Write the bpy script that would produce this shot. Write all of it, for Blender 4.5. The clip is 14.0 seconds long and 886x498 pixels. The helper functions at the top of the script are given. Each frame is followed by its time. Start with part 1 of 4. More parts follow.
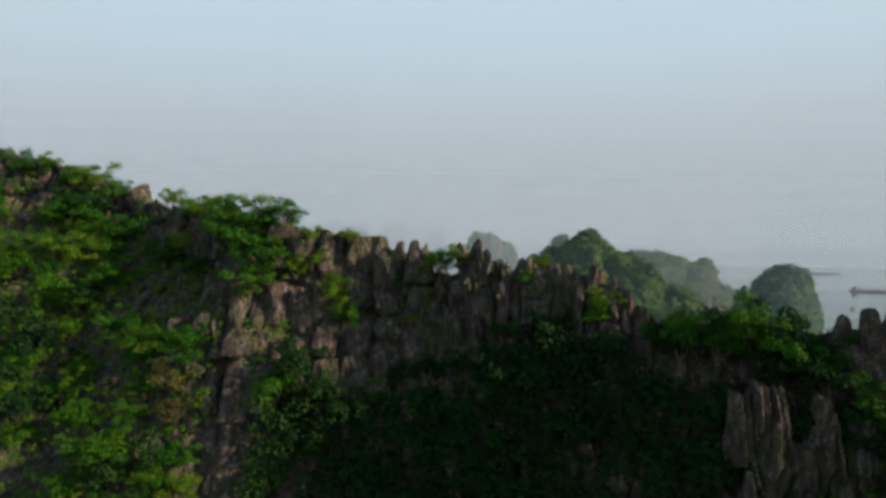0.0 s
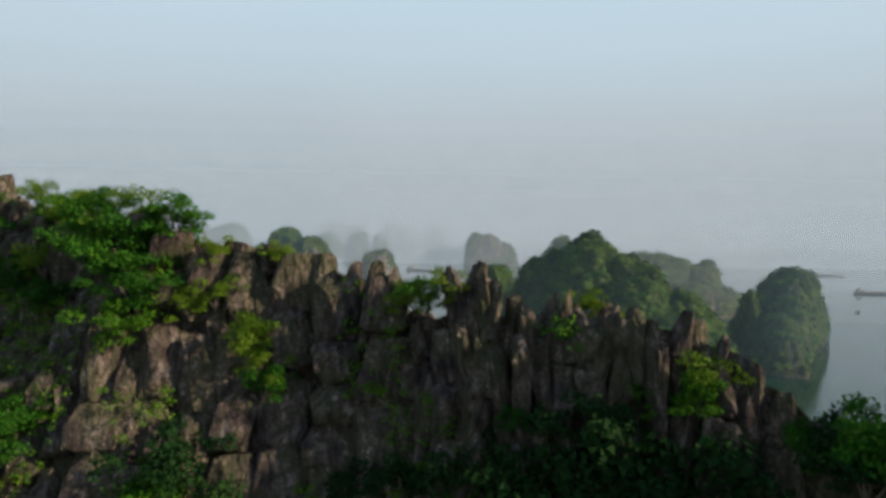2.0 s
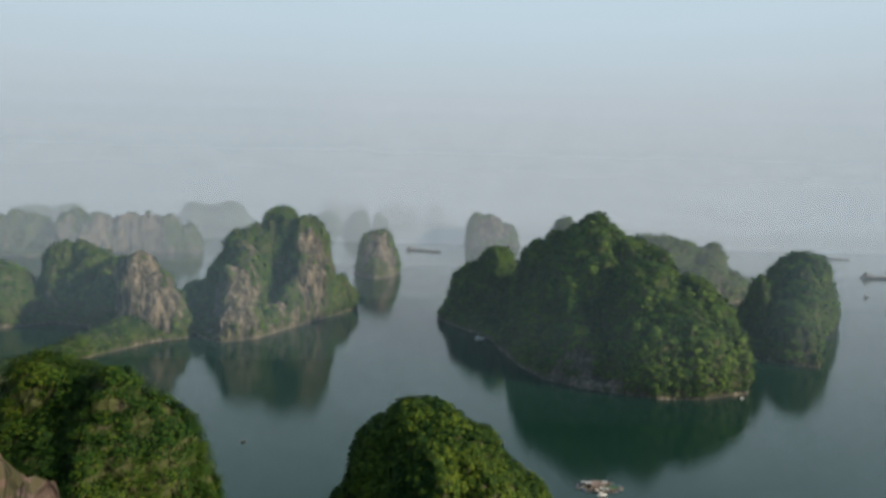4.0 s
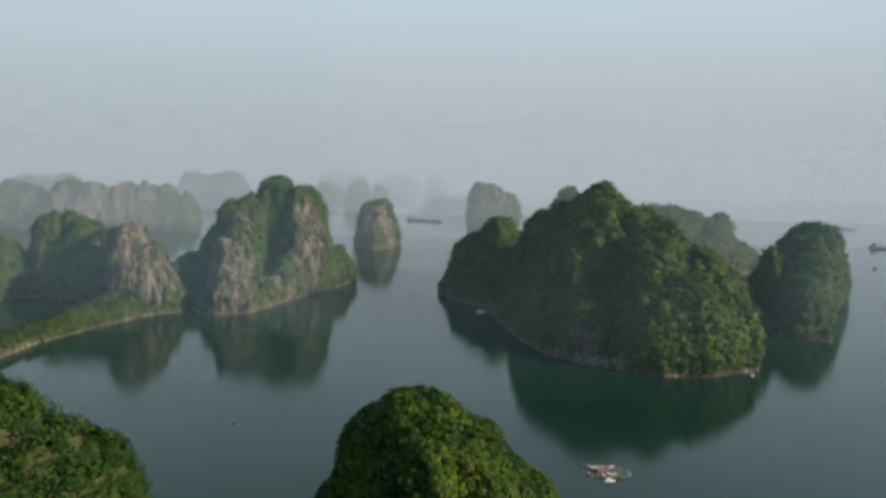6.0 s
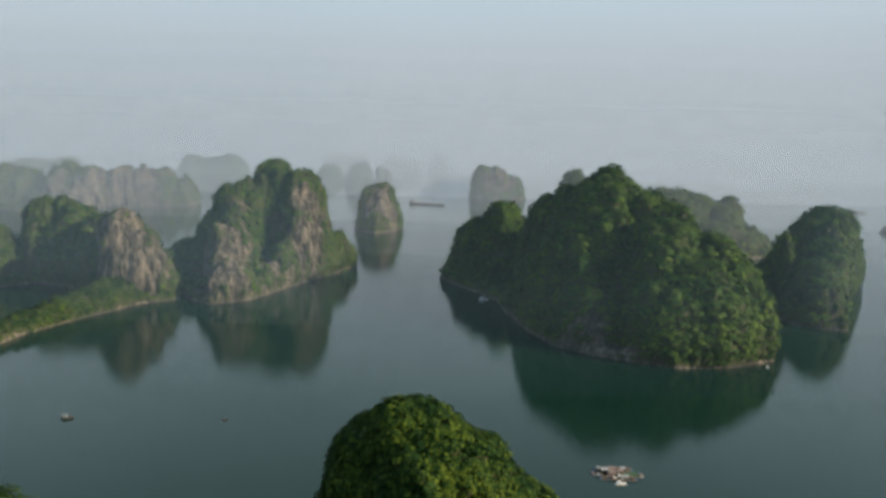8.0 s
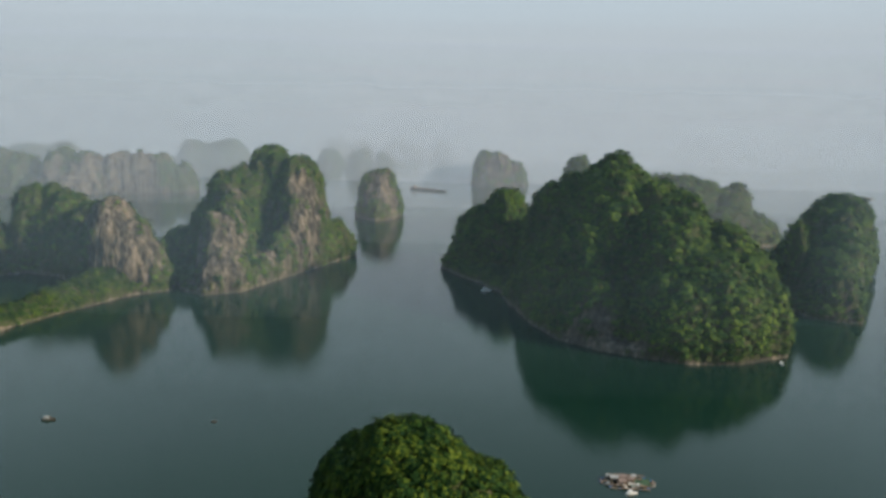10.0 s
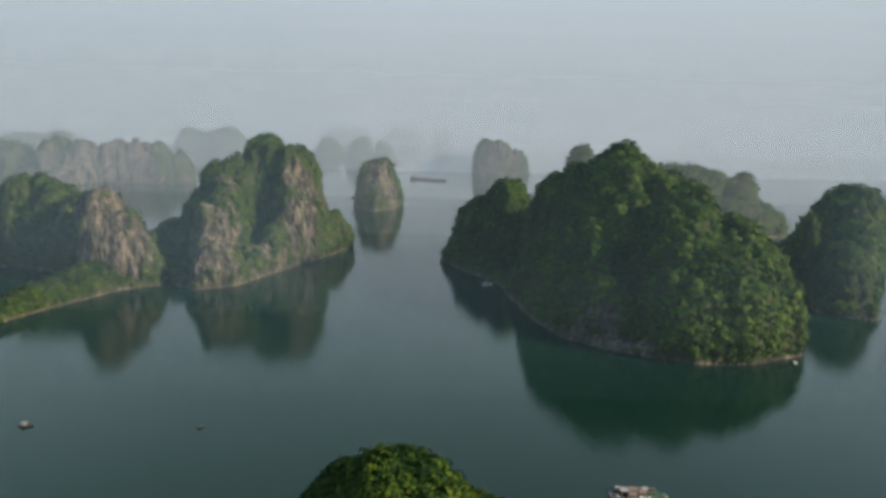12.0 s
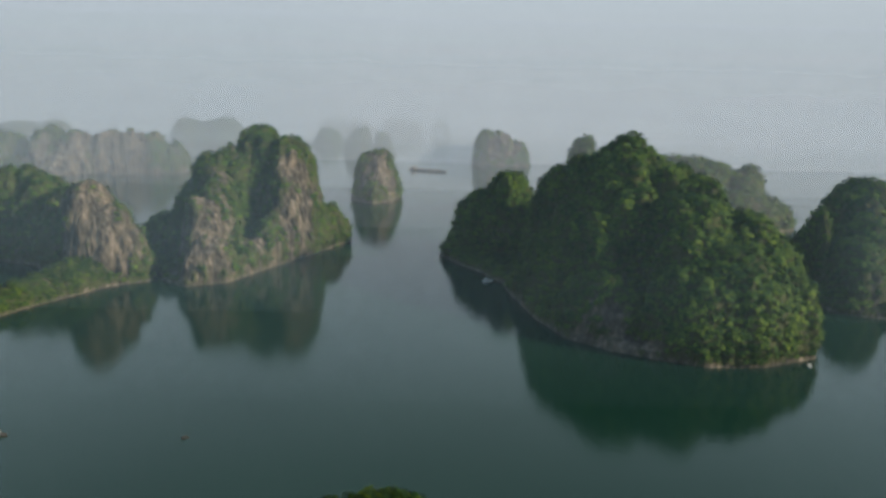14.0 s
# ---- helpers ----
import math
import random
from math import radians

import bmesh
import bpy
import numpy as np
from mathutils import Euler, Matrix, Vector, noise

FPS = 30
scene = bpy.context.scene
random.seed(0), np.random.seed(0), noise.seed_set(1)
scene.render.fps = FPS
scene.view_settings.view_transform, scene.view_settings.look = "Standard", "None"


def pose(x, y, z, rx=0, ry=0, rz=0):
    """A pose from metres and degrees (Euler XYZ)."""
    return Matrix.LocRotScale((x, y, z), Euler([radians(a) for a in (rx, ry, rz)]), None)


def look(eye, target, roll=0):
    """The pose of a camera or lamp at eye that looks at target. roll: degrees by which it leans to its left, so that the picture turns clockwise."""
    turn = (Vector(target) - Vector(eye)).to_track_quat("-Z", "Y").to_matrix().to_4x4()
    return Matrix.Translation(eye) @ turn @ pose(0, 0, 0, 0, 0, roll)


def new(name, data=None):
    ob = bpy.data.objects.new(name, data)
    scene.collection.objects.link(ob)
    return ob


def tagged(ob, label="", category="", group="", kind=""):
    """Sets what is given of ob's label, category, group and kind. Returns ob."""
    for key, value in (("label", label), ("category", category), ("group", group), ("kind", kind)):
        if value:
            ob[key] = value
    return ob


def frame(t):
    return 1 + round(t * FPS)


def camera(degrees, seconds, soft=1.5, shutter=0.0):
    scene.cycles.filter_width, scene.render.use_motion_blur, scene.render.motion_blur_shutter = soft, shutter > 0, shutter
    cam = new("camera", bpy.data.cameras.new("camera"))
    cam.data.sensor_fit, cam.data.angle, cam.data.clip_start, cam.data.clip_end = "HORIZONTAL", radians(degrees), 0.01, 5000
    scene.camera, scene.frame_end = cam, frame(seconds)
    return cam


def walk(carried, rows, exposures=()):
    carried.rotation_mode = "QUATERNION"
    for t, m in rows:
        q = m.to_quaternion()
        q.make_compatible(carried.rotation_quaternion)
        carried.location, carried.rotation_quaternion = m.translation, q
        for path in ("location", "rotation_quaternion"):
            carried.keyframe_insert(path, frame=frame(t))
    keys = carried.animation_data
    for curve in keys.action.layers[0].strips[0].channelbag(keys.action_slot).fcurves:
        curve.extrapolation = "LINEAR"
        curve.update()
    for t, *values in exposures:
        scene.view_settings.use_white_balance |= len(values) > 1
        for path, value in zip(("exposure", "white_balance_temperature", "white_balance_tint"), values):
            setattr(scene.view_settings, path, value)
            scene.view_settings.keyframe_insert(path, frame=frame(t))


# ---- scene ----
cam = camera(69.0, 14.0, soft=3.4)
PATH = [
    (0, (1.286, 11.274, 124.611), (1.321, 13.271, 124.51), 0.9),
    (0.5, (1.458, 14.218, 124.635), (1.495, 16.215, 124.534), 0.9),
    (1, (1.687, 17.72, 124.682), (1.725, 19.717, 124.583), 1.0),
    (1.5, (1.967, 22.043, 124.735), (2.006, 24.04, 124.637), 1.0),
    (2, (2.27, 26.633, 124.838), (2.308, 28.631, 124.739), 1.0),
    (2.5, (2.599, 31.821, 125.006), (2.639, 33.817, 124.888), 1.0),
    (3, (2.917, 36.898, 125.13), (2.958, 38.892, 124.988), 1.1),
    (3.2, (3.069, 38.959, 125.109), (3.104, 40.954, 124.972), 1.4),
    (5.3, (4.681, 58.965, 124.814), (4.718, 60.951, 124.581), 1.5),
    (5.5, (4.834, 60.782, 124.808), (4.87, 62.767, 124.569), 1.4),
    (6, (5.212, 65.154, 124.815), (5.245, 67.138, 124.559), 1.4),
    (6.5, (5.59, 69.469, 124.831), (5.62, 71.45, 124.56), 1.3),
    (7, (5.929, 73.766, 124.862), (5.957, 75.745, 124.577), 1.3),
    (7.5, (6.19, 78.036, 124.915), (6.215, 80.013, 124.618), 1.3),
    (8, (6.394, 82.271, 125.007), (6.418, 84.247, 124.698), 1.3),
    (10.5, (7.449, 103.137, 126.14), (7.467, 105.103, 125.776), 1.3),
    (11, (7.637, 107.249, 126.252), (7.655, 109.214, 125.88), 1.3),
    (11.5, (7.756, 111.286, 126.359), (7.773, 113.25, 125.977), 1.3),
    (12, (7.828, 115.282, 126.474), (7.846, 117.243, 126.084), 1.3),
    (12.5, (7.919, 119.339, 126.59), (7.937, 121.299, 126.193), 1.3),
    (13, (8.051, 123.434, 126.695), (8.069, 125.392, 126.291), 1.4),
    (13.5, (8.225, 127.535, 126.795), (8.243, 129.492, 126.383), 1.4),
    (14, (8.402, 131.594, 126.866), (8.421, 133.55, 126.447), 1.4),
]
walk(cam, [(t, look(eye, target, roll)) for t, eye, target, roll in PATH], [(0, 0.42), (14, 0.42)])

# ---- world, sun, exposure ----
SUN_AZ, SUN_EL = (0.948, -0.318), radians(23)
world = bpy.data.worlds.new("hazy_sky")
scene.world = world
world.use_nodes = True
wn, wl = world.node_tree.nodes, world.node_tree.links
wn.clear()
w_out, w_bg = wn.new("ShaderNodeOutputWorld"), wn.new("ShaderNodeBackground")
w_sky = wn.new("ShaderNodeTexSky")
w_sky.sky_type, w_sky.sun_disc = "NISHITA", False
w_sky.sun_elevation, w_sky.sun_rotation = SUN_EL, math.atan2(SUN_AZ[0], SUN_AZ[1])
w_sky.air_density, w_sky.dust_density, w_sky.ozone_density = 1.0, 2.0, 1.5
w_tex, w_sep = wn.new("ShaderNodeTexCoord"), wn.new("ShaderNodeSeparateXYZ")
w_ramp, w_mix, w_scale = wn.new("ShaderNodeValToRGB"), wn.new("ShaderNodeMixRGB"), wn.new("ShaderNodeMixRGB")
w_map, w_noise = wn.new("ShaderNodeMapping"), wn.new("ShaderNodeTexNoise")
w_cloud, w_add = wn.new("ShaderNodeMapRange"), wn.new("ShaderNodeMixRGB")
# moist haze: greyish pink at the horizon, pale blue higher up
els = w_ramp.color_ramp.elements
els[0].position, els[0].color = 0.0, (0.46, 0.525, 0.585, 1)
els[1].position, els[1].color = 1.0, (0.14, 0.30, 0.56, 1)
for pos, col in ((0.06, (0.475, 0.53, 0.59, 1)), (0.14, (0.53, 0.59, 0.64, 1)), (0.24, (0.585, 0.71, 0.785, 1)), (0.36, (0.61, 0.79, 0.90, 1)), (0.55, (0.36, 0.48, 0.54, 1))):
    e = els.new(pos)
    e.color = col
w_scale.blend_type, w_scale.inputs[0].default_value, w_scale.inputs[2].default_value = "MULTIPLY", 1.0, (0.1, 0.1, 0.1, 1)
w_mix.inputs[0].default_value = 0.85
w_map.inputs["Scale"].default_value = (1.5, 1.5, 9.0)
w_noise.inputs["Scale"].default_value, w_noise.inputs["Detail"].default_value = 1.6, 4.0
w_cloud.inputs["From Min"].default_value, w_cloud.inputs["From Max"].default_value = 0.1, 0.9
w_cloud.inputs["To Min"].default_value, w_cloud.inputs["To Max"].default_value = 0.985, 1.03
w_add.blend_type, w_add.inputs[0].default_value = "MULTIPLY", 1.0
wl.new(w_tex.outputs["Generated"], w_sep.inputs[0])
wl.new(w_sep.outputs["Z"], w_ramp.inputs[0])
wl.new(w_tex.outputs["Generated"], w_map.inputs[0])
wl.new(w_map.outputs[0], w_noise.inputs["Vector"])
wl.new(w_noise.outputs["Fac"], w_cloud.inputs["Value"])
wl.new(w_sky.outputs[0], w_scale.inputs[1])
wl.new(w_scale.outputs[0], w_mix.inputs[1])
wl.new(w_ramp.outputs[0], w_mix.inputs[2])
wl.new(w_mix.outputs[0], w_add.inputs[1])
wl.new(w_cloud.outputs[0], w_add.inputs[2])
w_bg.inputs[1].default_value = 0.75
wl.new(w_add.outputs[0], w_bg.inputs[0])
wl.new(w_bg.outputs[0], w_out.inputs[0])

sun_data = bpy.data.lights.new("sun", "SUN")
sun_data.energy, sun_data.angle, sun_data.color = 5.0, radians(1.5), (1.0, 0.84, 0.62)
sun = new("sun", sun_data)
reach = 1 / math.hypot(*SUN_AZ)
sun.matrix_world = look((300 * SUN_AZ[0] * reach, 300 * SUN_AZ[1] * reach, 300 * math.tan(SUN_EL)), (0, 0, 0))


# ---- materials ----
def material(name, rough=0.8, spec=0.3):
    m = bpy.data.materials.new(name)
    m.use_nodes = True
    b = m.node_tree.nodes["Principled BSDF"]
    b.inputs["Roughness"].default_value = rough
    b.inputs["Specular IOR Level"].default_value = spec
    return m, m.node_tree.nodes, m.node_tree.links, b


def ramp(nodes, stops):
    r = nodes.new("ShaderNodeValToRGB")
    e = r.color_ramp.elements
    e[0].position, e[0].color = stops[0][0], (*stops[0][1], 1)
    e[1].position, e[1].color = stops[-1][0], (*stops[-1][1], 1)
    for pos, col in stops[1:-1]:
        e.new(pos).color = (*col, 1)
    return r


def noise_node(nodes, links, scale, detail=5.0, stretch=(1, 1, 1), coords="Object"):
    tc, mp, n = nodes.new("ShaderNodeTexCoord"), nodes.new("ShaderNodeMapping"), nodes.new("ShaderNodeTexNoise")
    mp.inputs["Scale"].default_value = stretch
    n.inputs["Scale"].default_value, n.inputs["Detail"].default_value = scale, detail
    if coords == "Position":
        tc = nodes.new("ShaderNodeNewGeometry")
    links.new(tc.outputs[coords], mp.inputs[0])
    links.new(mp.outputs[0], n.inputs["Vector"])
    return n


def bump(nodes, links, height, b, strength, distance):
    k = nodes.new("ShaderNodeBump")
    k.inputs["Strength"].default_value, k.inputs["Distance"].default_value = strength, distance
    links.new(height, k.inputs["Height"])
    links.new(k.outputs[0], b.inputs["Normal"])


def plain(name, colour, rough=0.6, metal=0.0, spread=0.25, scale=3.0):
    """Painted or weathered surface with blotches."""
    m, n, l, b = material(name, rough)
    b.inputs["Metallic"].default_value = metal
    t = noise_node(n, l, scale)
    lo, hi = [c * (1 - spread) for c in colour], [min(1, c * (1 + spread)) for c in colour]
    r = ramp(n, ((0.35, lo), (0.65, hi)))
    l.new(t.outputs["Fac"], r.inputs[0])
    l.new(r.outputs[0], b.inputs["Base Color"])
    return m


def rock_material(name, dark, mid, pale, size, depth, moss=None, use_veg=False, fracture=False):
    """Weathered limestone with vertical streaks; moss grows where the veg attribute says."""
    m, n, l, b = material(name, 0.9, 0.2)
    streak = noise_node(n, l, 1.0, 6.0, (1.0 / size, 1.0 / size, 0.36 / size), "Position")
    blotch = noise_node(n, l, 0.23 / size, 4.0, coords="Position")
    r1 = ramp(n, ((0.28, dark), (0.5, mid), (0.72, pale)))
    l.new(streak.outputs["Fac"], r1.inputs[0])
    r2 = ramp(n, ((0.35, (0.45, 0.46, 0.5)), (0.6, (1.0, 0.97, 0.93))))
    l.new(blotch.outputs["Fac"], r2.inputs[0])
    mul = n.new("ShaderNodeMixRGB")
    mul.blend_type, mul.inputs[0].default_value = "MULTIPLY", 1.0
    l.new(r1.outputs[0], mul.inputs[1])
    l.new(r2.outputs[0], mul.inputs[2])
    colour = mul.outputs[0]
    if fracture:
        geo, mp, vo = n.new("ShaderNodeNewGeometry"), n.new("ShaderNodeMapping"), n.new("ShaderNodeTexVoronoi")
        warp, addv = noise_node(n, l, 1.1, 3.0, coords="Position"), n.new("ShaderNodeMixRGB")
        addv.blend_type, addv.inputs[0].default_value = "ADD", 0.55
        l.new(geo.outputs["Position"], addv.inputs[1])
        l.new(warp.outputs["Color"], addv.inputs[2])
        mp.inputs["Scale"].default_value, mp.inputs["Rotation"].default_value = (1.0, 0.9, 0.28), (0.0, 0.22, 0.3)
        vo.feature = "DISTANCE_TO_EDGE"
        l.new(addv.outputs[0], mp.inputs[0])
        l.new(mp.outputs[0], vo.inputs["Vector"])
        seam = ramp(n, ((0.0, (0.16, 0.15, 0.15)), (0.085, (1, 1, 1))))
        l.new(vo.outputs["Distance"], seam.inputs[0])
        # joint lines darker than the rock between them
        seam_mix = n.new("ShaderNodeMixRGB")
        seam_mix.blend_type, seam_mix.inputs[0].default_value = "MULTIPLY", 0.5
        l.new(colour, seam_mix.inputs[1])
        l.new(seam.outputs[0], seam_mix.inputs[2])
        colour = seam_mix.outputs[0]
    if moss:
        mixer = n.new("ShaderNodeMixRGB")
        mixer.inputs[2].default_value = (*moss, 1)
        fine = noise_node(n, l, 2.2 / size, 5.0, coords="Position")
        step = n.new("ShaderNodeMath")
        step.operation = "ADD"
        if use_veg:
            at = n.new("ShaderNodeAttribute")
            at.attribute_name = "veg"
            source = at.outputs["Fac"]
        else:
            source = blotch.outputs["Fac"]
        l.new(source, step.inputs[0])
        l.new(fine.outputs["Fac"], step.inputs[1])
        edge = ramp(n, ((0.75, (0, 0, 0)), (1.1, (1, 1, 1)))) if use_veg else ramp(n, ((1.36, (0, 0, 0)), (1.75, (0.7, 0.7, 0.7))))
        half = n.new("ShaderNodeMath")
        half.operation, half.inputs[1].default_value = "MULTIPLY", 0.5
        for e in edge.color_ramp.elements:
            e.position *= 0.5
        l.new(step.outputs[0], half.inputs[0])
        l.new(half.outputs[0], edge.inputs[0])
        l.new(edge.outputs[0], mixer.inputs[0])
        l.new(colour, mixer.inputs[1])
        colour = mixer.outputs[0]
    l.new(colour, b.inputs["Base Color"])
    rough = noise_node(n, l, 1.1 / size, 8.0, (1, 1, 0.3), "Position")
    height = rough.outputs["Fac"]
    if fracture:
        both = n.new("ShaderNodeMath")
        both.operation = "MULTIPLY_ADD"
        both.inputs[1].default_value = 0.13
        l.new(seam.outputs[0], both.inputs[0])
        l.new(height, both.inputs[2])
        height = both.outputs[0]
    bump(n, l, height, b, 0.9, depth)
    return m


def leaf_material(name, stops, by_object=0.5, thin=0.28):
    """Leaves: every clump has its own green, some yellowing."""
    m, n, l, b = material(name, 0.75, 0.12)
    geo, info = n.new("ShaderNodeNewGeometry"), n.new("ShaderNodeObjectInfo")
    big = noise_node(n, l, 0.07, 5.0)
    mixr = n.new("ShaderNodeMix")
    mixr.inputs[0].default_value = by_object
    l.new(geo.outputs["Random Per Island"], mixr.inputs[2])
    l.new(info.outputs["Random"], mixr.inputs[3])
    mix2 = n.new("ShaderNodeMix")
    mix2.inputs[0].default_value = 0.6
    l.new(mixr.outputs[0], mix2.inputs[2])
    l.new(big.outputs["Fac"], mix2.inputs[3])
    r = ramp(n, stops)
    l.new(mix2.outputs[0], r.inputs[0])
    l.new(r.outputs[0], b.inputs["Base Color"])
    tr = n.new("ShaderNodeBsdfTranslucent")
    l.new(r.outputs[0], tr.inputs[0])
    sh = n.new("ShaderNodeMixShader")
    sh.inputs[0].default_value = thin
    l.new(b.outputs[0], sh.inputs[1])
    l.new(tr.outputs[0], sh.inputs[2])
    l.new(sh.outputs[0], n["Material Output"].inputs["Surface"])
    return m


M_RIDGE = rock_material("ridge_limestone", (0.034, 0.028, 0.027), (0.130, 0.094, 0.080), (0.31, 0.25, 0.22), 0.34, 0.36, (0.04, 0.045, 0.02), fracture=True)
M_CLIFF = rock_material("cliff_limestone", (0.040, 0.040, 0.034), (0.092, 0.082, 0.066), (0.225, 0.195, 0.162), 3.4, 1.6, (0.046, 0.056, 0.021), True)
M_CROWNS = leaf_material("island_foliage", ((0.3, (0.006, 0.026, 0.009)), (0.5, (0.027, 0.070, 0.013)), (0.7, (0.108, 0.162, 0.019))), 0.05, 0.1)
M_HILL = leaf_material("hill_foliage", ((0.3, (0.005, 0.022, 0.006)), (0.5, (0.018, 0.049, 0.008)), (0.68, (0.088, 0.124, 0.012))), 0.05, 0.1)
M_LEAF = leaf_material("shrub_leaves", ((0.2, (0.009, 0.042, 0.006)), (0.5, (0.028, 0.104, 0.006)), (0.72, (0.090, 0.180, 0.009)), (0.85, (0.17, 0.17, 0.03))), 0.6)
M_YELLOW = leaf_material("yellowing_leaves", ((0.2, (0.040, 0.095, 0.007)), (0.5, (0.090, 0.155, 0.010)), (0.8, (0.165, 0.19, 0.02))), 0.6)
M_SCRUB = leaf_material("sunny_scrub", ((0.25, (0.005, 0.022, 0.005)), (0.5, (0.019, 0.054, 0.007)), (0.72, (0.082, 0.112, 0.011))), 0.05, 0.2)
# leaf greens darkened to paint in the shade of the lower ridge face
M_SHADED = leaf_material("leaves_painted_shade", ((0.2, (0.005, 0.022, 0.008)), (0.5, (0.011, 0.040, 0.009)), (0.8, (0.032, 0.070, 0.010))), 0.6)
M_DRY = leaf_material("dry_leaves", ((0.2, (0.055, 0.048, 0.018)), (0.5, (0.085, 0.075, 0.026)), (0.8, (0.10, 0.11, 0.028))), 0.6)
M_BARK = plain("shrub_bark", (0.12, 0.095, 0.07), 0.9, spread=0.4)


def water_material():
    m, n, l, b = material("sea_water", 0.07, 0.5)
    b.inputs["IOR"].default_value = 1.45
    big = noise_node(n, l, 0.006, 3.0, coords="Object")
    r = ramp(n, ((0.3, (0.006, 0.024, 0.018)), (0.7, (0.009, 0.030, 0.022))))
    l.new(big.outputs["Fac"], r.inputs[0])
    l.new(r.outputs[0], b.inputs["Base Color"])
    waves = noise_node(n, l, 0.35, 4.0, (1, 1.6, 1))
    bump(n, l, waves.outputs["Fac"], b, 0.11, 0.5)
    return m


M_WATER = water_material()


def haze_material(alpha, low, height, colour, half):
    """Painted haze sheet: mostly clear, scatters daylight; thins out upwards and in wisps."""
    m = bpy.data.materials.new("haze_sheet")
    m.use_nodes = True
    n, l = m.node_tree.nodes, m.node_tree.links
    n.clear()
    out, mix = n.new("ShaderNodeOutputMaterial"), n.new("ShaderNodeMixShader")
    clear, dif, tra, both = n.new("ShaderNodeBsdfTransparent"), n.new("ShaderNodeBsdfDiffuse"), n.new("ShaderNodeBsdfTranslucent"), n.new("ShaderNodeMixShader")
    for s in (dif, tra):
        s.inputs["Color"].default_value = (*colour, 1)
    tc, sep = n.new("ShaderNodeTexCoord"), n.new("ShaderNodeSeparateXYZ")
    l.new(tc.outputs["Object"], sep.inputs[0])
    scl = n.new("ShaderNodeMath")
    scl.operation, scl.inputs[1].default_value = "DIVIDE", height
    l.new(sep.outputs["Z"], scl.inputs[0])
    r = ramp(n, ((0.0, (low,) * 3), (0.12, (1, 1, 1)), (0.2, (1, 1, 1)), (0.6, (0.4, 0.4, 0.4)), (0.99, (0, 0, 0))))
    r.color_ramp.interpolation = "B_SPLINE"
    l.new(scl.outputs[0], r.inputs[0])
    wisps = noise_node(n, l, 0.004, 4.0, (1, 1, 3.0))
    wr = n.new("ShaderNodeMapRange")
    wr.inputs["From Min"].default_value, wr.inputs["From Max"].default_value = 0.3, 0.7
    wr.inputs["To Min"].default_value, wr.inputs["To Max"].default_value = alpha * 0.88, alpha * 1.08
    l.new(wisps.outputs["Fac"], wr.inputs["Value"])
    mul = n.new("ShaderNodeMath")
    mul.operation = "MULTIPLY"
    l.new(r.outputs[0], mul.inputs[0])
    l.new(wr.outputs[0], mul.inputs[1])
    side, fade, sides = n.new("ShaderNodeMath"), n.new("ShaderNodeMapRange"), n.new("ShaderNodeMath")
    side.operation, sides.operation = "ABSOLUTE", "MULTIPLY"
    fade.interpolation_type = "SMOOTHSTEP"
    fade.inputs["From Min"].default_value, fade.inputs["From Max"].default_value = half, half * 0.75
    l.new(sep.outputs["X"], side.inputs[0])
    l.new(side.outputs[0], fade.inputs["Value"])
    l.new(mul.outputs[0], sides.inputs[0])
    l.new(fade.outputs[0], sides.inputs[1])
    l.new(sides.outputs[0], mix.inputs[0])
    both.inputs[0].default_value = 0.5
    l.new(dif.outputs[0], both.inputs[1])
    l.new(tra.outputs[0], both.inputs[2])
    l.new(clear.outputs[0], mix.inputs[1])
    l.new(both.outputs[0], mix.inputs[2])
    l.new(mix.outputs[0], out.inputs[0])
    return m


# ---- mesh tools ----
def mesh_of(name, verts, faces, mat, smooth=False):
    me = bpy.data.meshes.new(name)
    me.from_pydata([tuple(v) for v in verts] if not isinstance(verts, np.ndarray) else verts.tolist(), [], faces if isinstance(faces, list) else faces.tolist())
    me.materials.append(mat)
    if smooth:
        me.shade_smooth()
    return me


def part(name, me, parent, label="", kind=""):
    """One mesh object under a thing or a part; me is a mesh or a bmesh with its material."""
    ob = new(name, me)
    ob.parent = parent
    return tagged(ob, label, kind=kind)


def bm_mesh(name, bm, mat, smooth=False):
    me = bpy.data.meshes.new(name)
    bm.to_mesh(me)
    bm.free()
    me.materials.append(mat)
    if smooth:
        me.shade_smooth()
    return me


def hash01(ix, iy, iz):
    h = (ix * 374761393 + iy * 668265263 + iz * 2147483647 + 1274126177) & 0xFFFFFFFF
    h = ((h ^ (h >> 13)) * 1274126177) & 0xFFFFFFFF
    h = ((h ^ (h >> 16)) * 2246822519) & 0xFFFFFFFF
    return ((h ^ (h >> 13)) & 0xFFFFFF) / float(0xFFFFFF)


def vnoise(x, y, z=0.0):
    """Smooth value noise in 0..1 for arrays."""
    x, y, z = np.broadcast_arrays(np.asarray(x, float), np.asarray(y, float), np.asarray(z, float))
    xi, yi, zi = np.floor(x).astype(np.int64), np.floor(y).astype(np.int64), np.floor(z).astype(np.int64)
    fx, fy, fz = x - xi, y - yi, z - zi
    fx, fy, fz = (f * f * (3 - 2 * f) for f in (fx, fy, fz))
    total = 0
    for a in (0, 1):
        for b in (0, 1):
            for c in (0, 1):
                total = total + hash01(xi + a, yi + b, zi + c) * (fx if a else 1 - fx) * (fy if b else 1 - fy) * (fz if c else 1 - fz)
    return total


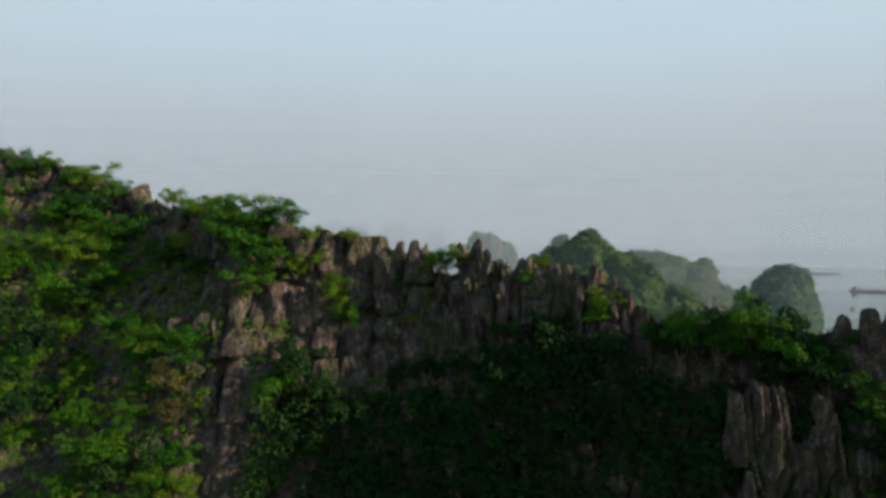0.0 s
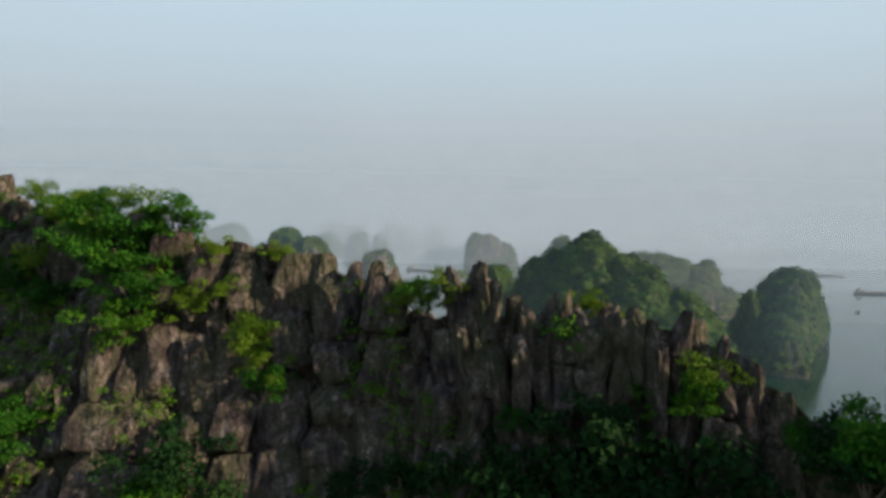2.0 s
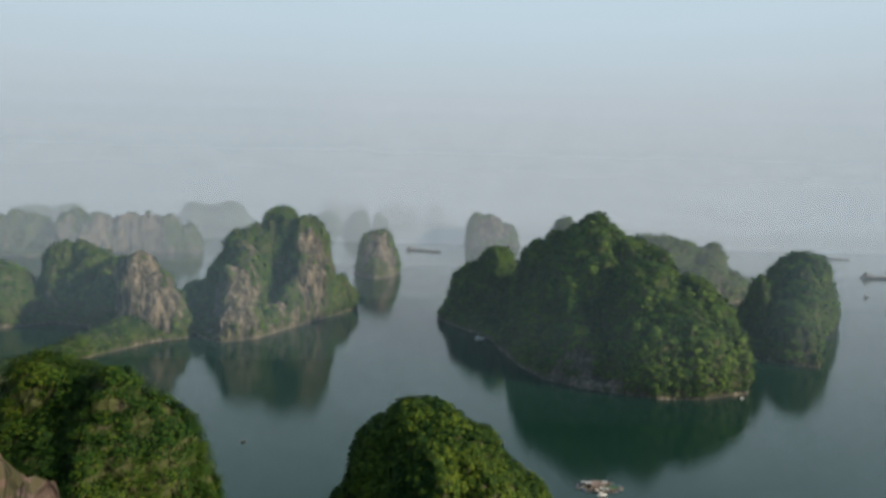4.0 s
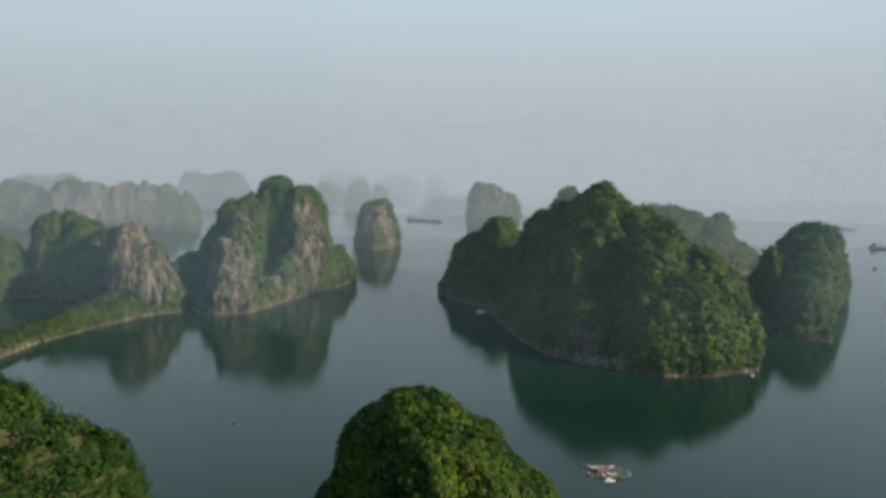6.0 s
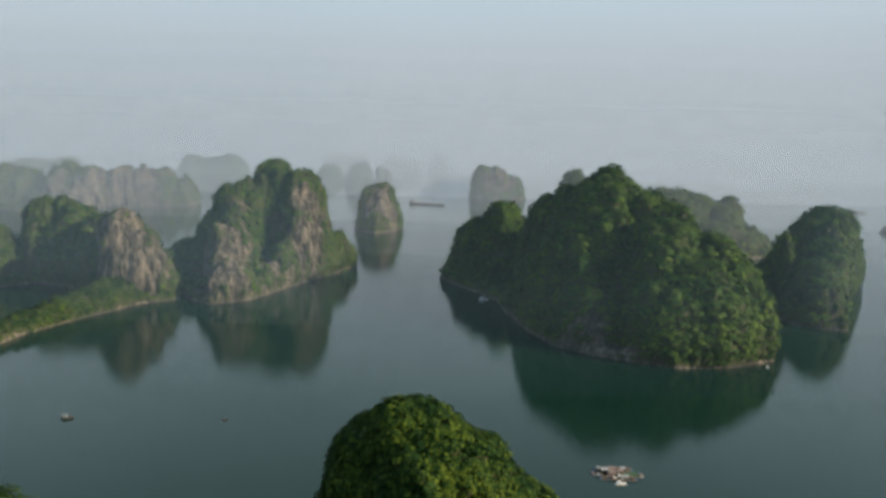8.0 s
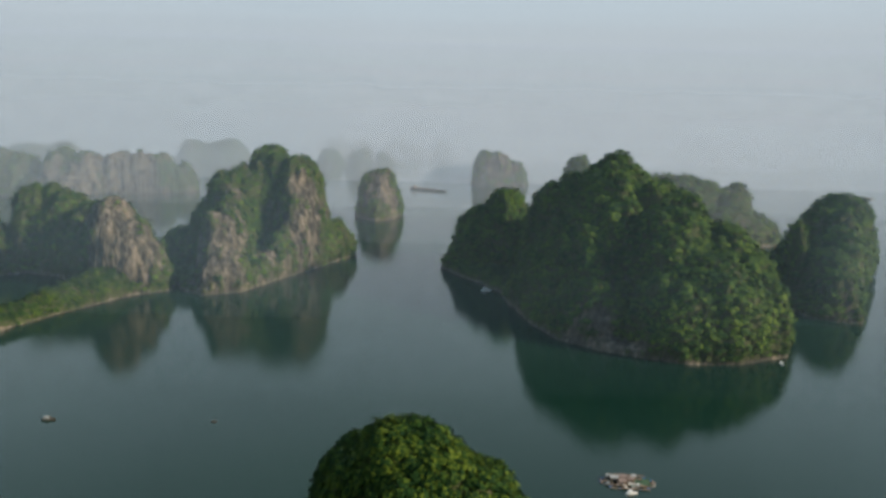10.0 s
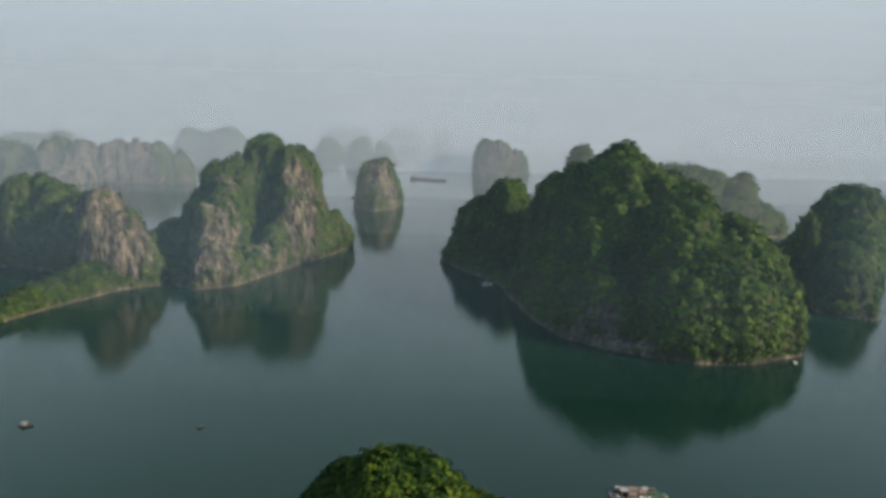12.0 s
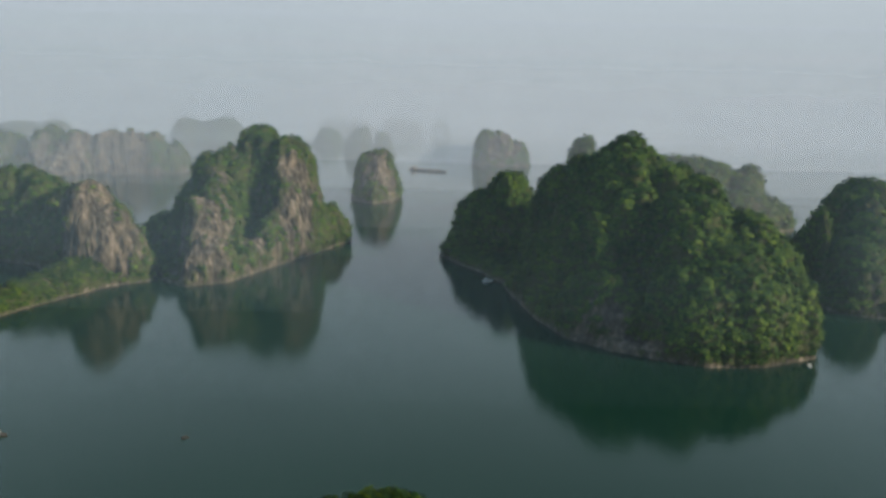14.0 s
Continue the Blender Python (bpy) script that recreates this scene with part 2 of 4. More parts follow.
def fbm(x, y, z=0.0, octaves=4):
    total, amp, norm = 0, 1.0, 0
    for k in range(octaves):
        total = total + amp * vnoise(np.asarray(x) * 2 ** k + 17 * k, np.asarray(y) * 2 ** k - 9 * k, np.asarray(z) * 2 ** k + 5 * k)
        norm, amp = norm + amp, amp * 0.5
    return total / norm


def cells(x, y, z, jitter=0.9):
    """Distance to the nearest and second nearest of scattered points, and the nearest one's own number."""
    xi, yi, zi = (np.floor(a).astype(np.int64) for a in (x, y, z))
    d1, d2, own = np.full(x.shape, 9.0), np.full(x.shape, 9.0), np.zeros(x.shape)
    for a in (-1, 0, 1):
        for b in (-1, 0, 1):
            for c in (-1, 0, 1):
                px, py, pz = xi + a, yi + b, zi + c
                h = hash01(px, py, pz)
                dx = px + 0.5 + jitter * (h - 0.5) - x
                dy = py + 0.5 + jitter * (hash01(px + 91, py, pz) - 0.5) - y
                dz = pz + 0.5 + jitter * (hash01(px, py + 57, pz) - 0.5) - z
                d = np.sqrt(dx * dx + dy * dy + dz * dz)
                near = d < d1
                d2 = np.where(near, d1, np.minimum(d2, d))
                own = np.where(near, h, own)
                d1 = np.where(near, d, d1)
    return d1, d2, own


def shore_distance(poly, X, Y):
    """Metres from the shoreline, positive inside it."""
    best, inside = np.full(X.shape, 1e9), np.zeros(X.shape, bool)
    n = len(poly)
    for i in range(n):
        (x0, y0), (x1, y1) = poly[i], poly[(i + 1) % n]
        dx, dy = x1 - x0, y1 - y0
        t = np.clip(((X - x0) * dx + (Y - y0) * dy) / (dx * dx + dy * dy), 0, 1)
        best = np.minimum(best, np.hypot(X - x0 - t * dx, Y - y0 - t * dy))
        crosses = ((y0 > Y) != (y1 > Y)) & (X < (x1 - x0) * (Y - y0) / ((y1 - y0) or 1e-9) + x0)
        inside ^= crosses
    return np.where(inside, best, -best)


def grid_faces(keep):
    """Quads of a grid whose four corners are kept, and the vertex numbering."""
    ny, nx = keep.shape
    idx = np.arange(ny * nx).reshape(ny, nx)
    ok = keep[:-1, :-1] & keep[1:, :-1] & keep[:-1, 1:] & keep[1:, 1:]
    q = np.stack([idx[:-1, :-1][ok], idx[:-1, 1:][ok], idx[1:, 1:][ok], idx[1:, :-1][ok]], 1)
    used = np.unique(q)
    renum = np.full(ny * nx, -1)
    renum[used] = np.arange(len(used))
    return used, renum[q]


def tufts(points, normals, sizes, rng, leaves=20, leaf=0.30, jitter=0.2, lean=1.1, face=0.0):
    """Tree crowns as clumps of small leafy triangles round each point. Returns verts, faces."""
    n = len(points)
    d = rng.normal(size=(n, leaves, 3))
    d /= np.linalg.norm(d, axis=2, keepdims=True)
    d[..., 2] = np.abs(d[..., 2]) * 0.9 - 0.15
    d = d + lean * normals[:, None, :]
    d /= np.linalg.norm(d, axis=2, keepdims=True)
    c = points[:, None, :] + d * sizes[:, None, None] * rng.uniform(0.55, 1.1, (n, leaves, 1))
    nrm = d + face * normals[:, None, :] + rng.normal(scale=jitter, size=d.shape)
    nrm /= np.linalg.norm(nrm, axis=2, keepdims=True)
    ref = rng.normal(size=d.shape)
    u = np.cross(nrm, ref)
    u /= np.linalg.norm(u, axis=2, keepdims=True) + 1e-9
    v = np.cross(nrm, u)
    s = sizes[:, None, None] * leaf * rng.uniform(0.7, 1.3, (n, leaves, 1))
    tri = np.stack([c + u * s, c - 0.5 * u * s + 0.8 * v * s, c - 0.5 * u * s - 0.8 * v * s], 2)
    verts = tri.reshape(-1, 3)
    return verts, np.arange(len(verts)).reshape(-1, 3)


# ---- water ----
wx_, wy_ = np.meshgrid(np.linspace(-7200, 7200, 97), np.linspace(-3000, 7200, 69))
w_used, w_faces = grid_faces(np.ones(wx_.shape, bool))
water = tagged(new("water", mesh_of("water", np.stack([wx_, wy_, 0 * wx_], 2).reshape(-1, 3), w_faces, M_WATER)),
               "calm grey-green sea water of a bay", "water", kind="structure")


# ---- islands ----
def dome(r):
    """Height of a limestone tower over its footprint: rounded top, walls that steepen to the foot."""
    return np.power(1 - np.clip(r, 0, 1) ** 2.8, 0.72)


def terrain(shore, towers, step, wall, seed, rocks=(), bare=0.0, crown=2.0, rough=1.0, cut=0.12, fold=6.0, clump=4.1, sides=()):
    """Land of a limestone island: towers (x, y, height, half width x, half width y) inside a shoreline, cut by steep sides (x, y, height, slope, way x, way y, reach). Returns vertices, quads and how green each vertex is."""
    sx, sy = [p[0] for p in shore], [p[1] for p in shore]
    xs, ys = np.arange(min(sx) - 6, max(sx) + 6, step), np.arange(min(sy) - 6, max(sy) + 6, step)
    X, Y = np.meshgrid(xs, ys)
    wx = (fbm(X / 34 + seed, Y / 34) - 0.5) * 16 * rough
    wy = (fbm(X / 34 + seed, Y / 34 + 40) - 0.5) * 16 * rough
    fine = (fbm(X / 9 + seed, Y / 9, octaves=3) - 0.5) * 9 * rough
    dist = shore_distance(shore, X + 0.35 * fine, Y + 0.35 * fine)
    env = np.zeros(X.shape)
    for px, py, h, rx, ry in towers:
        r = np.hypot((X + wx * 0.5 + fine * 0.4 - px) / rx, (Y + wy * 0.5 + fine * 0.4 - py) / ry)
        env = np.maximum(env, (h - crown * 1.1) * dome(r))
    for px, py, h, slope, ax, ay, reach_ in sides:
        beyond = 3 * np.maximum(0, np.hypot(X - px, Y - py) - reach_)
        env = np.minimum(env, np.maximum(4, h + beyond + slope * ((X + wx * 0.5 + fine * 0.5 - px) * ax + (Y + wy * 0.5 + fine * 0.5 - py) * ay)))
    gully = np.abs(fbm(X / 22 + seed * 3, Y / 22, octaves=3) - 0.5) * 2
    env = env * (1 - cut + cut * np.minimum(gully * 2.6, 1)) + fine * 0.25
    Z = np.maximum(env, 5 + fine * 0.3) * (1 - np.exp(-np.maximum(dist, 0) / wall)) + np.minimum(dist, 1.2) * 1.2
    Z = np.where(dist < 0, dist * 1.5, Z)
    used, faces = grid_faces(Z > -4)
    V = np.stack([X, Y, Z], 2).reshape(-1, 3)[used]
    # ledges and overhangs
    f1, f2 = fbm(V[:, 0] / 7, V[:, 1] / 7, V[:, 2] / 11), fbm(V[:, 1] / 7 + 50, V[:, 0] / 7, V[:, 2] / 11)
    f3 = fbm(V[:, 0] / 2.6, V[:, 1] / 2.6, V[:, 2] / 6, 2) - 0.5
    amp = np.clip(V[:, 2] / 12, 0, 1) * 6.0 * rough * (1 + 0.5 * f3)
    V[:, 0] += (f1 - 0.5) * amp
    V[:, 1] += (f2 - 0.5) * amp
    # buttresses and gullies running down the walls
    deep = np.clip(V[:, 2] / 14, 0, 1) * fold
    g1, g2 = fbm(V[:, 0] / 15 + seed * 7, V[:, 1] / 38, V[:, 2] / 60, 2), fbm(V[:, 1] / 15 + seed * 9, V[:, 0] / 38, V[:, 2] / 60, 2)
    V[:, 1] -= (1 - 4 * np.abs(g1 - 0.5)) * deep * 0.5
    V[:, 0] += (1 - 4 * np.abs(g2 - 0.5)) * deep * 0.4
    veg = 0.62 - bare + 0.9 * (fbm(V[:, 0] / 20 + seed, V[:, 1] / 20, V[:, 2] / 26) - 0.5)
    for rx_, ry_, rz_, rad in rocks:
        q = ((V[:, 0] - rx_) ** 2 + (V[:, 1] - ry_) ** 2 + ((V[:, 2] - rz_) * 0.75) ** 2) / rad ** 2
        veg -= 0.92 * np.exp(-q) * np.clip(fbm(V[:, 0] / 5, V[:, 1] / 5, V[:, 2] / 15) * 3.2 - 0.9, 0, 1)
    veg += 0.75 * (fbm(V[:, 0] / 4.5 + seed, V[:, 1] / 4.5, V[:, 2] / 7, 3) - 0.5)
    veg = np.where(V[:, 2] < 0.8 + 2.5 * (f1 - 0.3), 0.0, veg)
    # rounded tree crowns where the slope is wooded, broken blocks where it is bare
    n = np.zeros(V.shape)
    fn = np.cross(V[faces[:, 2]] - V[faces[:, 0]], V[faces[:, 3]] - V[faces[:, 1]])
    for k in range(4):
        np.add.at(n, faces[:, k], fn)
    n /= np.linalg.norm(n, axis=1, keepdims=True) + 1e-9
    d1, d2, own = cells(V[:, 0] / clump, V[:, 1] / clump, V[:, 2] / clump)
    e1, e2, oth = cells(V[:, 0] / (clump * 2.3) + 9, V[:, 1] / (clump * 2.3), V[:, 2] / (clump * 2.3))
    wooded = np.clip(veg * 2.2 - 0.35, 0, 1) * np.clip(V[:, 2] / 5 - 0.3, 0, 1)
    swell = np.sqrt(np.clip(1 - (d1 * 1.25) ** 2, 0, 1)) * (0.5 + own) * clump * 0.34 + np.clip(1 - e1 * 1.1, 0, 1) * clump * 0.32
    block = (np.minimum((d2 - d1) * 2.5, 1) - 0.6) * 0.9 + (own - 0.5) * 1.4
    V += n * (wooded * swell + (1 - wooded) * block * np.clip(V[:, 2] / 4, 0, 1))[:, None]
    return V, faces, veg


def island(name, label, shore, towers, step, wall, seed, rocks=(), bare=0.0, crown=2.0, crowns=5000, leaves=20, rough=1.0, group="karst islands", cut=0.12, leaf_mat=None, above=0.0, fold=6.0, lean=1.0, clump=4.1, sides=(), leaf=0.36):
    """A limestone island with its land and its scrub forest, bare rock round the given spots."""
    rng = np.random.default_rng(seed)
    V, faces, veg = terrain(shore, towers, step, wall, seed, rocks, bare, crown, rough, cut, fold, clump, sides)
    a, b, c, d = (V[faces[:, k]] for k in range(4))
    fn = np.cross(c - a, d - b)
    area = np.linalg.norm(fn, axis=1) * 0.5
    fn /= (np.linalg.norm(fn, axis=1, keepdims=True) + 1e-9)
    me = mesh_of("land", V, faces, M_CLIFF)
    at = me.attributes.new("veg", "FLOAT", "POINT")
    at.data.foreach_set("value", np.clip(veg, 0, 1).astype(np.float32))
    top = tagged(new(name, None), label, "island", group)
    part("land", me, top, "bare limestone cliffs with a pale tide line")
    fveg = veg[faces].mean(1)
    weight = area * np.clip((fveg - 0.22) * 2.3, 0, 1) * (0.35 + 0.65 * np.clip(fn[:, 2] * 1.6, 0.25, 1))
    weight[a[:, 2] < 2.0] = 0
    weight[a[:, 2] < above] *= 0.12
    pick = rng.choice(len(faces), crowns, p=weight / weight.sum())
    w = rng.dirichlet((1, 1, 1, 1), crowns)
    P = w[:, :1] * a[pick] + w[:, 1:2] * b[pick] + w[:, 2:3] * c[pick] + w[:, 3:] * d[pick]
    s = crown * (0.5 + 1.1 * rng.random(crowns) ** 2)
    tv, tf = tufts(P + fn[pick] * (s * 0.2)[:, None], fn[pick], s, rng, leaves, leaf, lean=lean, face=2.8)
    part("foliage", mesh_of("foliage", tv, tf, leaf_mat or M_CROWNS), top, "dense dark green scrub forest", "stuff")
    return top


island("karst_island", "broad forested limestone island with a domed summit",
       [(11, 697), (24, 668), (42, 640), (58, 606), (64, 560), (72, 518), (84, 484), (106, 466), (133, 451), (152, 444), (180, 446), (216, 461), (226, 490), (226, 540), (215, 600), (190, 660), (140, 720), (90, 752), (40, 748), (16, 725)],
       [(141, 582, 113, 35, 60), (126, 580, 105, 55, 70), (97, 600, 89, 28.6, 55), (72.5, 712, 73.5, 28, 38), (47.5, 714, 58.5, 29, 36), (24, 705, 22, 16, 26), (158, 570, 99, 32, 58), (171, 555, 88, 31, 55), (191, 530, 69, 35, 52), (203.5, 512, 59, 28, 46), (212, 495, 42, 19.5, 40),
        (112, 548, 70, 36, 46), (158, 528, 82, 36, 52), (174, 486, 54, 42, 42), (80, 570, 46, 28, 46), (150, 640, 80, 60, 70), (106, 510, 34, 26, 36), (145, 478, 44, 22, 34)],
       1.1, 5, 3, [(104, 470, 8, 17), (94, 478, 14, 13), (70, 505, 6, 10), (118, 460, 8, 12)], -0.06, 1.9, 24000, 17, 0.8, cut=0.10, fold=9.0, clump=3.5, sides=((135, 565, 114, 1.15, 0.75, 0.66, 400), (66, 695, 67, 1.6, 0.75, 0.66, 45)))
island("karst_island", "twin-peaked limestone island with tan cliffs and dark valley",
       [(-252, 650), (-225, 626), (-205, 612), (-190, 588), (-170, 575), (-145, 588), (-127, 631), (-106, 679), (-76, 749), (-90, 790), (-140, 800), (-200, 780), (-250, 720)],
       [(-154, 720, 108, 32, 44), (-168, 708, 98, 26, 40), (-182, 690, 90, 22, 40), (-200, 684, 62, 16.5, 34), (-221, 680, 35, 29, 36), (-242, 682, 23, 26, 32), (-125.6, 706, 100, 27, 44), (-96, 722, 43, 25, 34), (-84, 742, 26, 13, 24),
        (-171, 652, 76, 19, 34), (-168, 624, 66, 22, 34), (-160, 598, 36, 20, 20), (-117, 690, 78, 17, 32), (-126, 664, 44, 22, 34), (-140, 640, 26, 24, 34)],
       1.0, 4, 11, [(-104, 684, 55, 20), (-108, 690, 78, 14), (-152, 596, 40, 14), (-160, 620, 60, 16), (-115, 665, 20, 16), (-165, 585, 12, 16), (-170, 650, 80, 14), (-140, 630, 20, 16), (-180, 610, 25, 14)], 0.02, 1.7, 10000, 16, fold=8.0)
island("karst_island", "long limestone island with sunlit tan buttress",
       [(-199, 592), (-222, 574), (-244, 570), (-262, 588), (-280, 604), (-310, 628), (-345, 640), (-368, 615), (-420, 570), (-490, 600), (-490, 720), (-380, 740), (-280, 700), (-215, 640)],
       [(-344, 678, 72, 34, 38), (-318, 668, 69, 30, 36), (-286, 642, 61, 24, 34), (-248, 600, 72, 24, 34), (-231, 600, 55, 16.5, 26), (-219, 602, 38, 14, 22), (-211, 600, 24, 8, 14), (-386, 640, 53, 24, 45), (-440, 650, 64, 50, 60)],
       1.0, 3.5, 23, [(-243, 578, 35, 24), (-232, 575, 12, 18), (-240, 585, 58, 14), (-225, 585, 30, 16), (-400, 570, 25, 20), (-255, 580, 20, 18)], 0.01, 1.7, 9500, 16, fold=7.0)
island("grassy_spit", "low green spit of land with a pale rocky edge",
       [(-196, 592), (-222, 572), (-233, 549), (-248, 517), (-258, 488), (-260, 456), (-300, 420), (-330, 400), (-338, 408), (-295, 452), (-276, 490), (-268, 530), (-262, 566), (-240, 590)],
       [(-246, 568, 20, 26, 26), (-262, 540, 16, 20, 30), (-266, 510, 11, 16, 40), (-272, 475, 9, 16, 34), (-300, 430, 9, 30, 24)],
       1.2, 3, 31, (), -0.1, 1.6, 2600, 18, 0.5, leaf_mat=M_HILL, fold=1.5, clump=3.0)
island("karst_island", "steep limestone islet with one sunlit flank",
       [(268, 575), (279, 545), (296, 535), (308, 534), (318, 550), (357, 618), (420, 694), (438, 720), (400, 750), (350, 740), (300, 680), (276, 620)],
       [(373, 682, 78, 32, 42), (343, 662, 70, 18, 36), (388, 684, 77, 15, 34), (289, 600, 66, 8, 12), (312, 640, 42, 14, 30), (410, 694, 47, 18, 32), (426, 697, 30, 11, 22),
        (302, 574, 45, 17, 30), (324, 600, 59, 17, 34), (347, 634, 69, 18, 36)],
       1.3, 3.5, 41, [(382, 625, 52, 9), (372, 612, 40, 8), (300, 540, 6, 10)], -0.05, 2.0, 7000, 20, 0.55, cut=0.06, fold=5.0)
island("karst_island", "long low forested island standing behind others",
       [(240, 900), (290, 865), (377, 847), (421, 865), (440, 900), (420, 980), (330, 1010), (240, 980)],
       [(315, 950, 78.5, 99, 60), (350, 945, 76, 35, 45), (380, 935, 62.5, 38, 45), (398, 940, 70, 18, 26), (413, 920, 33, 25, 32), (421, 905, 27, 23, 28), (427, 888, 22, 12, 18), (360, 890, 40, 60, 40)],
       2.0, 5, 53, [(380, 860, 15, 12)], -0.02, 2.6, 3500, 16, 0.7, fold=4.0)
island("karst_pinnacle", "rounded limestone knob rising behind the broad island",
       [(150, 900), (175, 880), (205, 895), (215, 930), (195, 955), (160, 945)],
       [(183, 920, 102, 24, 30), (183, 920, 82, 29, 34)], 1.8, 4, 59, (), -0.05, 2.4, 1000, 16, 0.25, cut=0.05, fold=1.0)
island("karst_pinnacle", "tapered limestone stack with pale scar standing in water",
       [(-118, 1065), (-102, 1025), (-81, 1010), (-58, 1035), (-47, 1085), (-50, 1130), (-80, 1140), (-110, 1115)],
       [(-95, 1075, 73, 20, 34), (-79, 1075, 75, 25, 38), (-66, 1075, 54, 22, 40), (-82, 1065, 46, 38, 52)],
       1.7, 5, 67, [(-78, 1040, 48, 24), (-70, 1050, 30, 18), (-84, 1045, 62, 14)], 0.06, 2.4, 1700, 16, 0.7, fold=4.0)
island("karst_pinnacle", "distant humped limestone islet in mist",
       [(90, 1724), (102, 1706), (133, 1696), (184, 1698), (225, 1708), (236, 1734), (160, 1748), (103, 1742)],
       [(120, 1722, 88, 36, 24), (152, 1722, 84, 50, 24), (197, 1722, 62, 34, 22)],
       2.4, 5, 71, [(172, 1704, 50, 28), (140, 1704, 35, 22)], 0.04, 3.0, 1600, 16, 0.5, cut=0.08, fold=2.0)
island("karst_island", "distant long island of joined limestone towers",
       [(-900, 1260), (-800, 1215), (-722, 1200), (-664, 1218), (-610, 1290), (-540, 1320), (-484, 1350), (-466, 1390), (-560, 1450), (-700, 1430), (-900, 1400)],
       [(-801, 1310, 79, 62, 70), (-762, 1310, 70, 24, 60), (-691, 1310, 86, 36, 65), (-644, 1310, 78, 42, 60), (-598, 1335, 81, 42, 55), (-560, 1350, 87, 36, 50), (-527, 1362, 78, 28, 45), (-492, 1378, 64, 20, 32), (-640, 1300, 50, 150, 70)],
       2.6, 4, 83, [(-600, 1300, 45, 34), (-560, 1320, 40, 30), (-680, 1240, 40, 24), (-640, 1260, 20, 40), (-575, 1310, 15, 30), (-560, 1330, 60, 26)], 0.07, 3.0, 4800, 12, 0.9, cut=0.2, fold=11.0)
for seed, shore_c, spread, tops, words in (
        (91, (-190, 2000), (80, 60), [(-214, 2000, 78, 26, 40), (-238, 2000, 70, 20, 40), (-160, 2000, 72, 13, 30), (-142, 2000, 60, 12, 30)], "faint pair of limestone towers in thick mist"),
        (97, (-690, 2110), (140, 70), [(-745, 2100, 92, 46, 60), (-640, 2110, 94, 60, 60), (-690, 2110, 82, 40, 50)], "faint broad limestone island in thick mist"),
        (101, (-378, 2400), (60, 50), [(-378, 2400, 58, 40, 50)], "faint low rounded limestone islet in thick mist"),
        (103, (-430, 3200), (130, 80), [(-480, 3200, 94, 80, 70), (-370, 3200, 84, 60, 70)], "barely visible limestone island near the misty horizon"),
        (107, (-180, 3300), (110, 80), [(-200, 3300, 90, 60, 70), (-120, 3300, 74, 50, 60)], "barely visible limestone island near the misty horizon"),
        (109, (15, 3300), (60, 60), [(15, 3300, 86, 40, 60)], "barely visible limestone stack near the misty horizon"),
        (113, (-1150, 2000), (130, 80), [(-1180, 2000, 70, 80, 70), (-1080, 2000, 78, 50, 60)], "faint wide limestone island in thick mist")):
    ring = [(shore_c[0] + spread[0] * math.cos(a * math.pi / 6), shore_c[1] + spread[1] * math.sin(a * math.pi / 6)) for a in range(12)]
    island("karst_island", words, ring, [(x, y, h, w * 1.15, d * 1.2) for x, y, h, w, d in tops], 3.6, 7, seed, (), 0.05, 4.0, 900, 12)


def sea_rock(x, y, w, d, h, label, seed):
    """A low weathered outcrop awash beside an island."""
    rng = np.random.default_rng(seed)
    bm = bmesh.new()
    bmesh.ops.create_icosphere(bm, subdivisions=3, radius=1.0)
    off = rng.uniform(0, 40, 3)
    co = np.array([v.co for v in bm.verts])
    k = 0.62 + 0.75 * fbm(co[:, 0] * 1.6 + off[0], co[:, 1] * 1.6 + off[1], co[:, 2] * 1.6 + off[2])
    for v, f in zip(bm.verts, k):
        v.co = (v.co.x * f * w, v.co.y * f * d, max(-0.4, v.co.z) * f * h)
    top = tagged(new("sea_rock", None), label, "rock", "rocks in the sea")
    part("stone", bm_mesh("stone", bm, M_CLIFF), top)
    top.location = (x, y, 0)


sea_rock(366.6, 764.6, 9, 6, 6, "dark rocky outcrop awash beside the steep islet", 500)
sea_rock(358.0, 770.4, 7, 4, 1.6, "low reef of dark stones awash in the channel", 501)
sea_rock(348.9, 772.8, 5, 3, 1.2, "low reef of dark stones awash in the channel", 502)


# ---- the home ridge: crest line (x, y, z), front falls to -y ----
# the rise from x 32 to 60 is out of view, added to cast shade
CREST_X = [-140, -60, -37, -33, -29, -26, -24, -23, -22, -19, -13, -10.3, -8.6, -5.6, -3.3, -0.8, 1.0, 1.5, 3.0, 4.2, 5.4, 6.7, 8.7, 10.4, 12, 13.2, 15, 19, 21, 24, 32, 45, 60, 90]
CREST_Y = [100, 78, 69, 67.9, 66.5, 65.5, 64.8, 64.4, 64, 61.7, 57, 54.7, 54.3, 53.7, 53.3, 52.2, 51.2, 51, 50, 49.4, 48.8, 48.1, 47, 46, 44.8, 43.8, 42.3, 40.1, 39, 38, 36, 34, 32, 22]
CREST_Z = [30, 134, 130, 129.2, 128.4, 127.3, 126.4, 125.8, 126, 125.2, 124.8, 124.4, 123.9, 123.7, 123.3, 122.6, 122.0, 121.5, 121.3, 121.8, 121.4, 121.8, 121.5, 121.5, 120.4, 119.5, 119.6, 119.6, 120.1, 120.6, 126, 134.3, 130, 20]
SLOPE_X, SLOPE_K = [-60, -20, -12, -7, 5, 12, 20, 60], [0.95, 0.80, 0.52, 0.36, 0.25, 0.32, 0.28, 0.4]


def crest(x):
    return np.interp(x, CREST_X, CREST_Y), np.interp(x, CREST_X, CREST_Z)


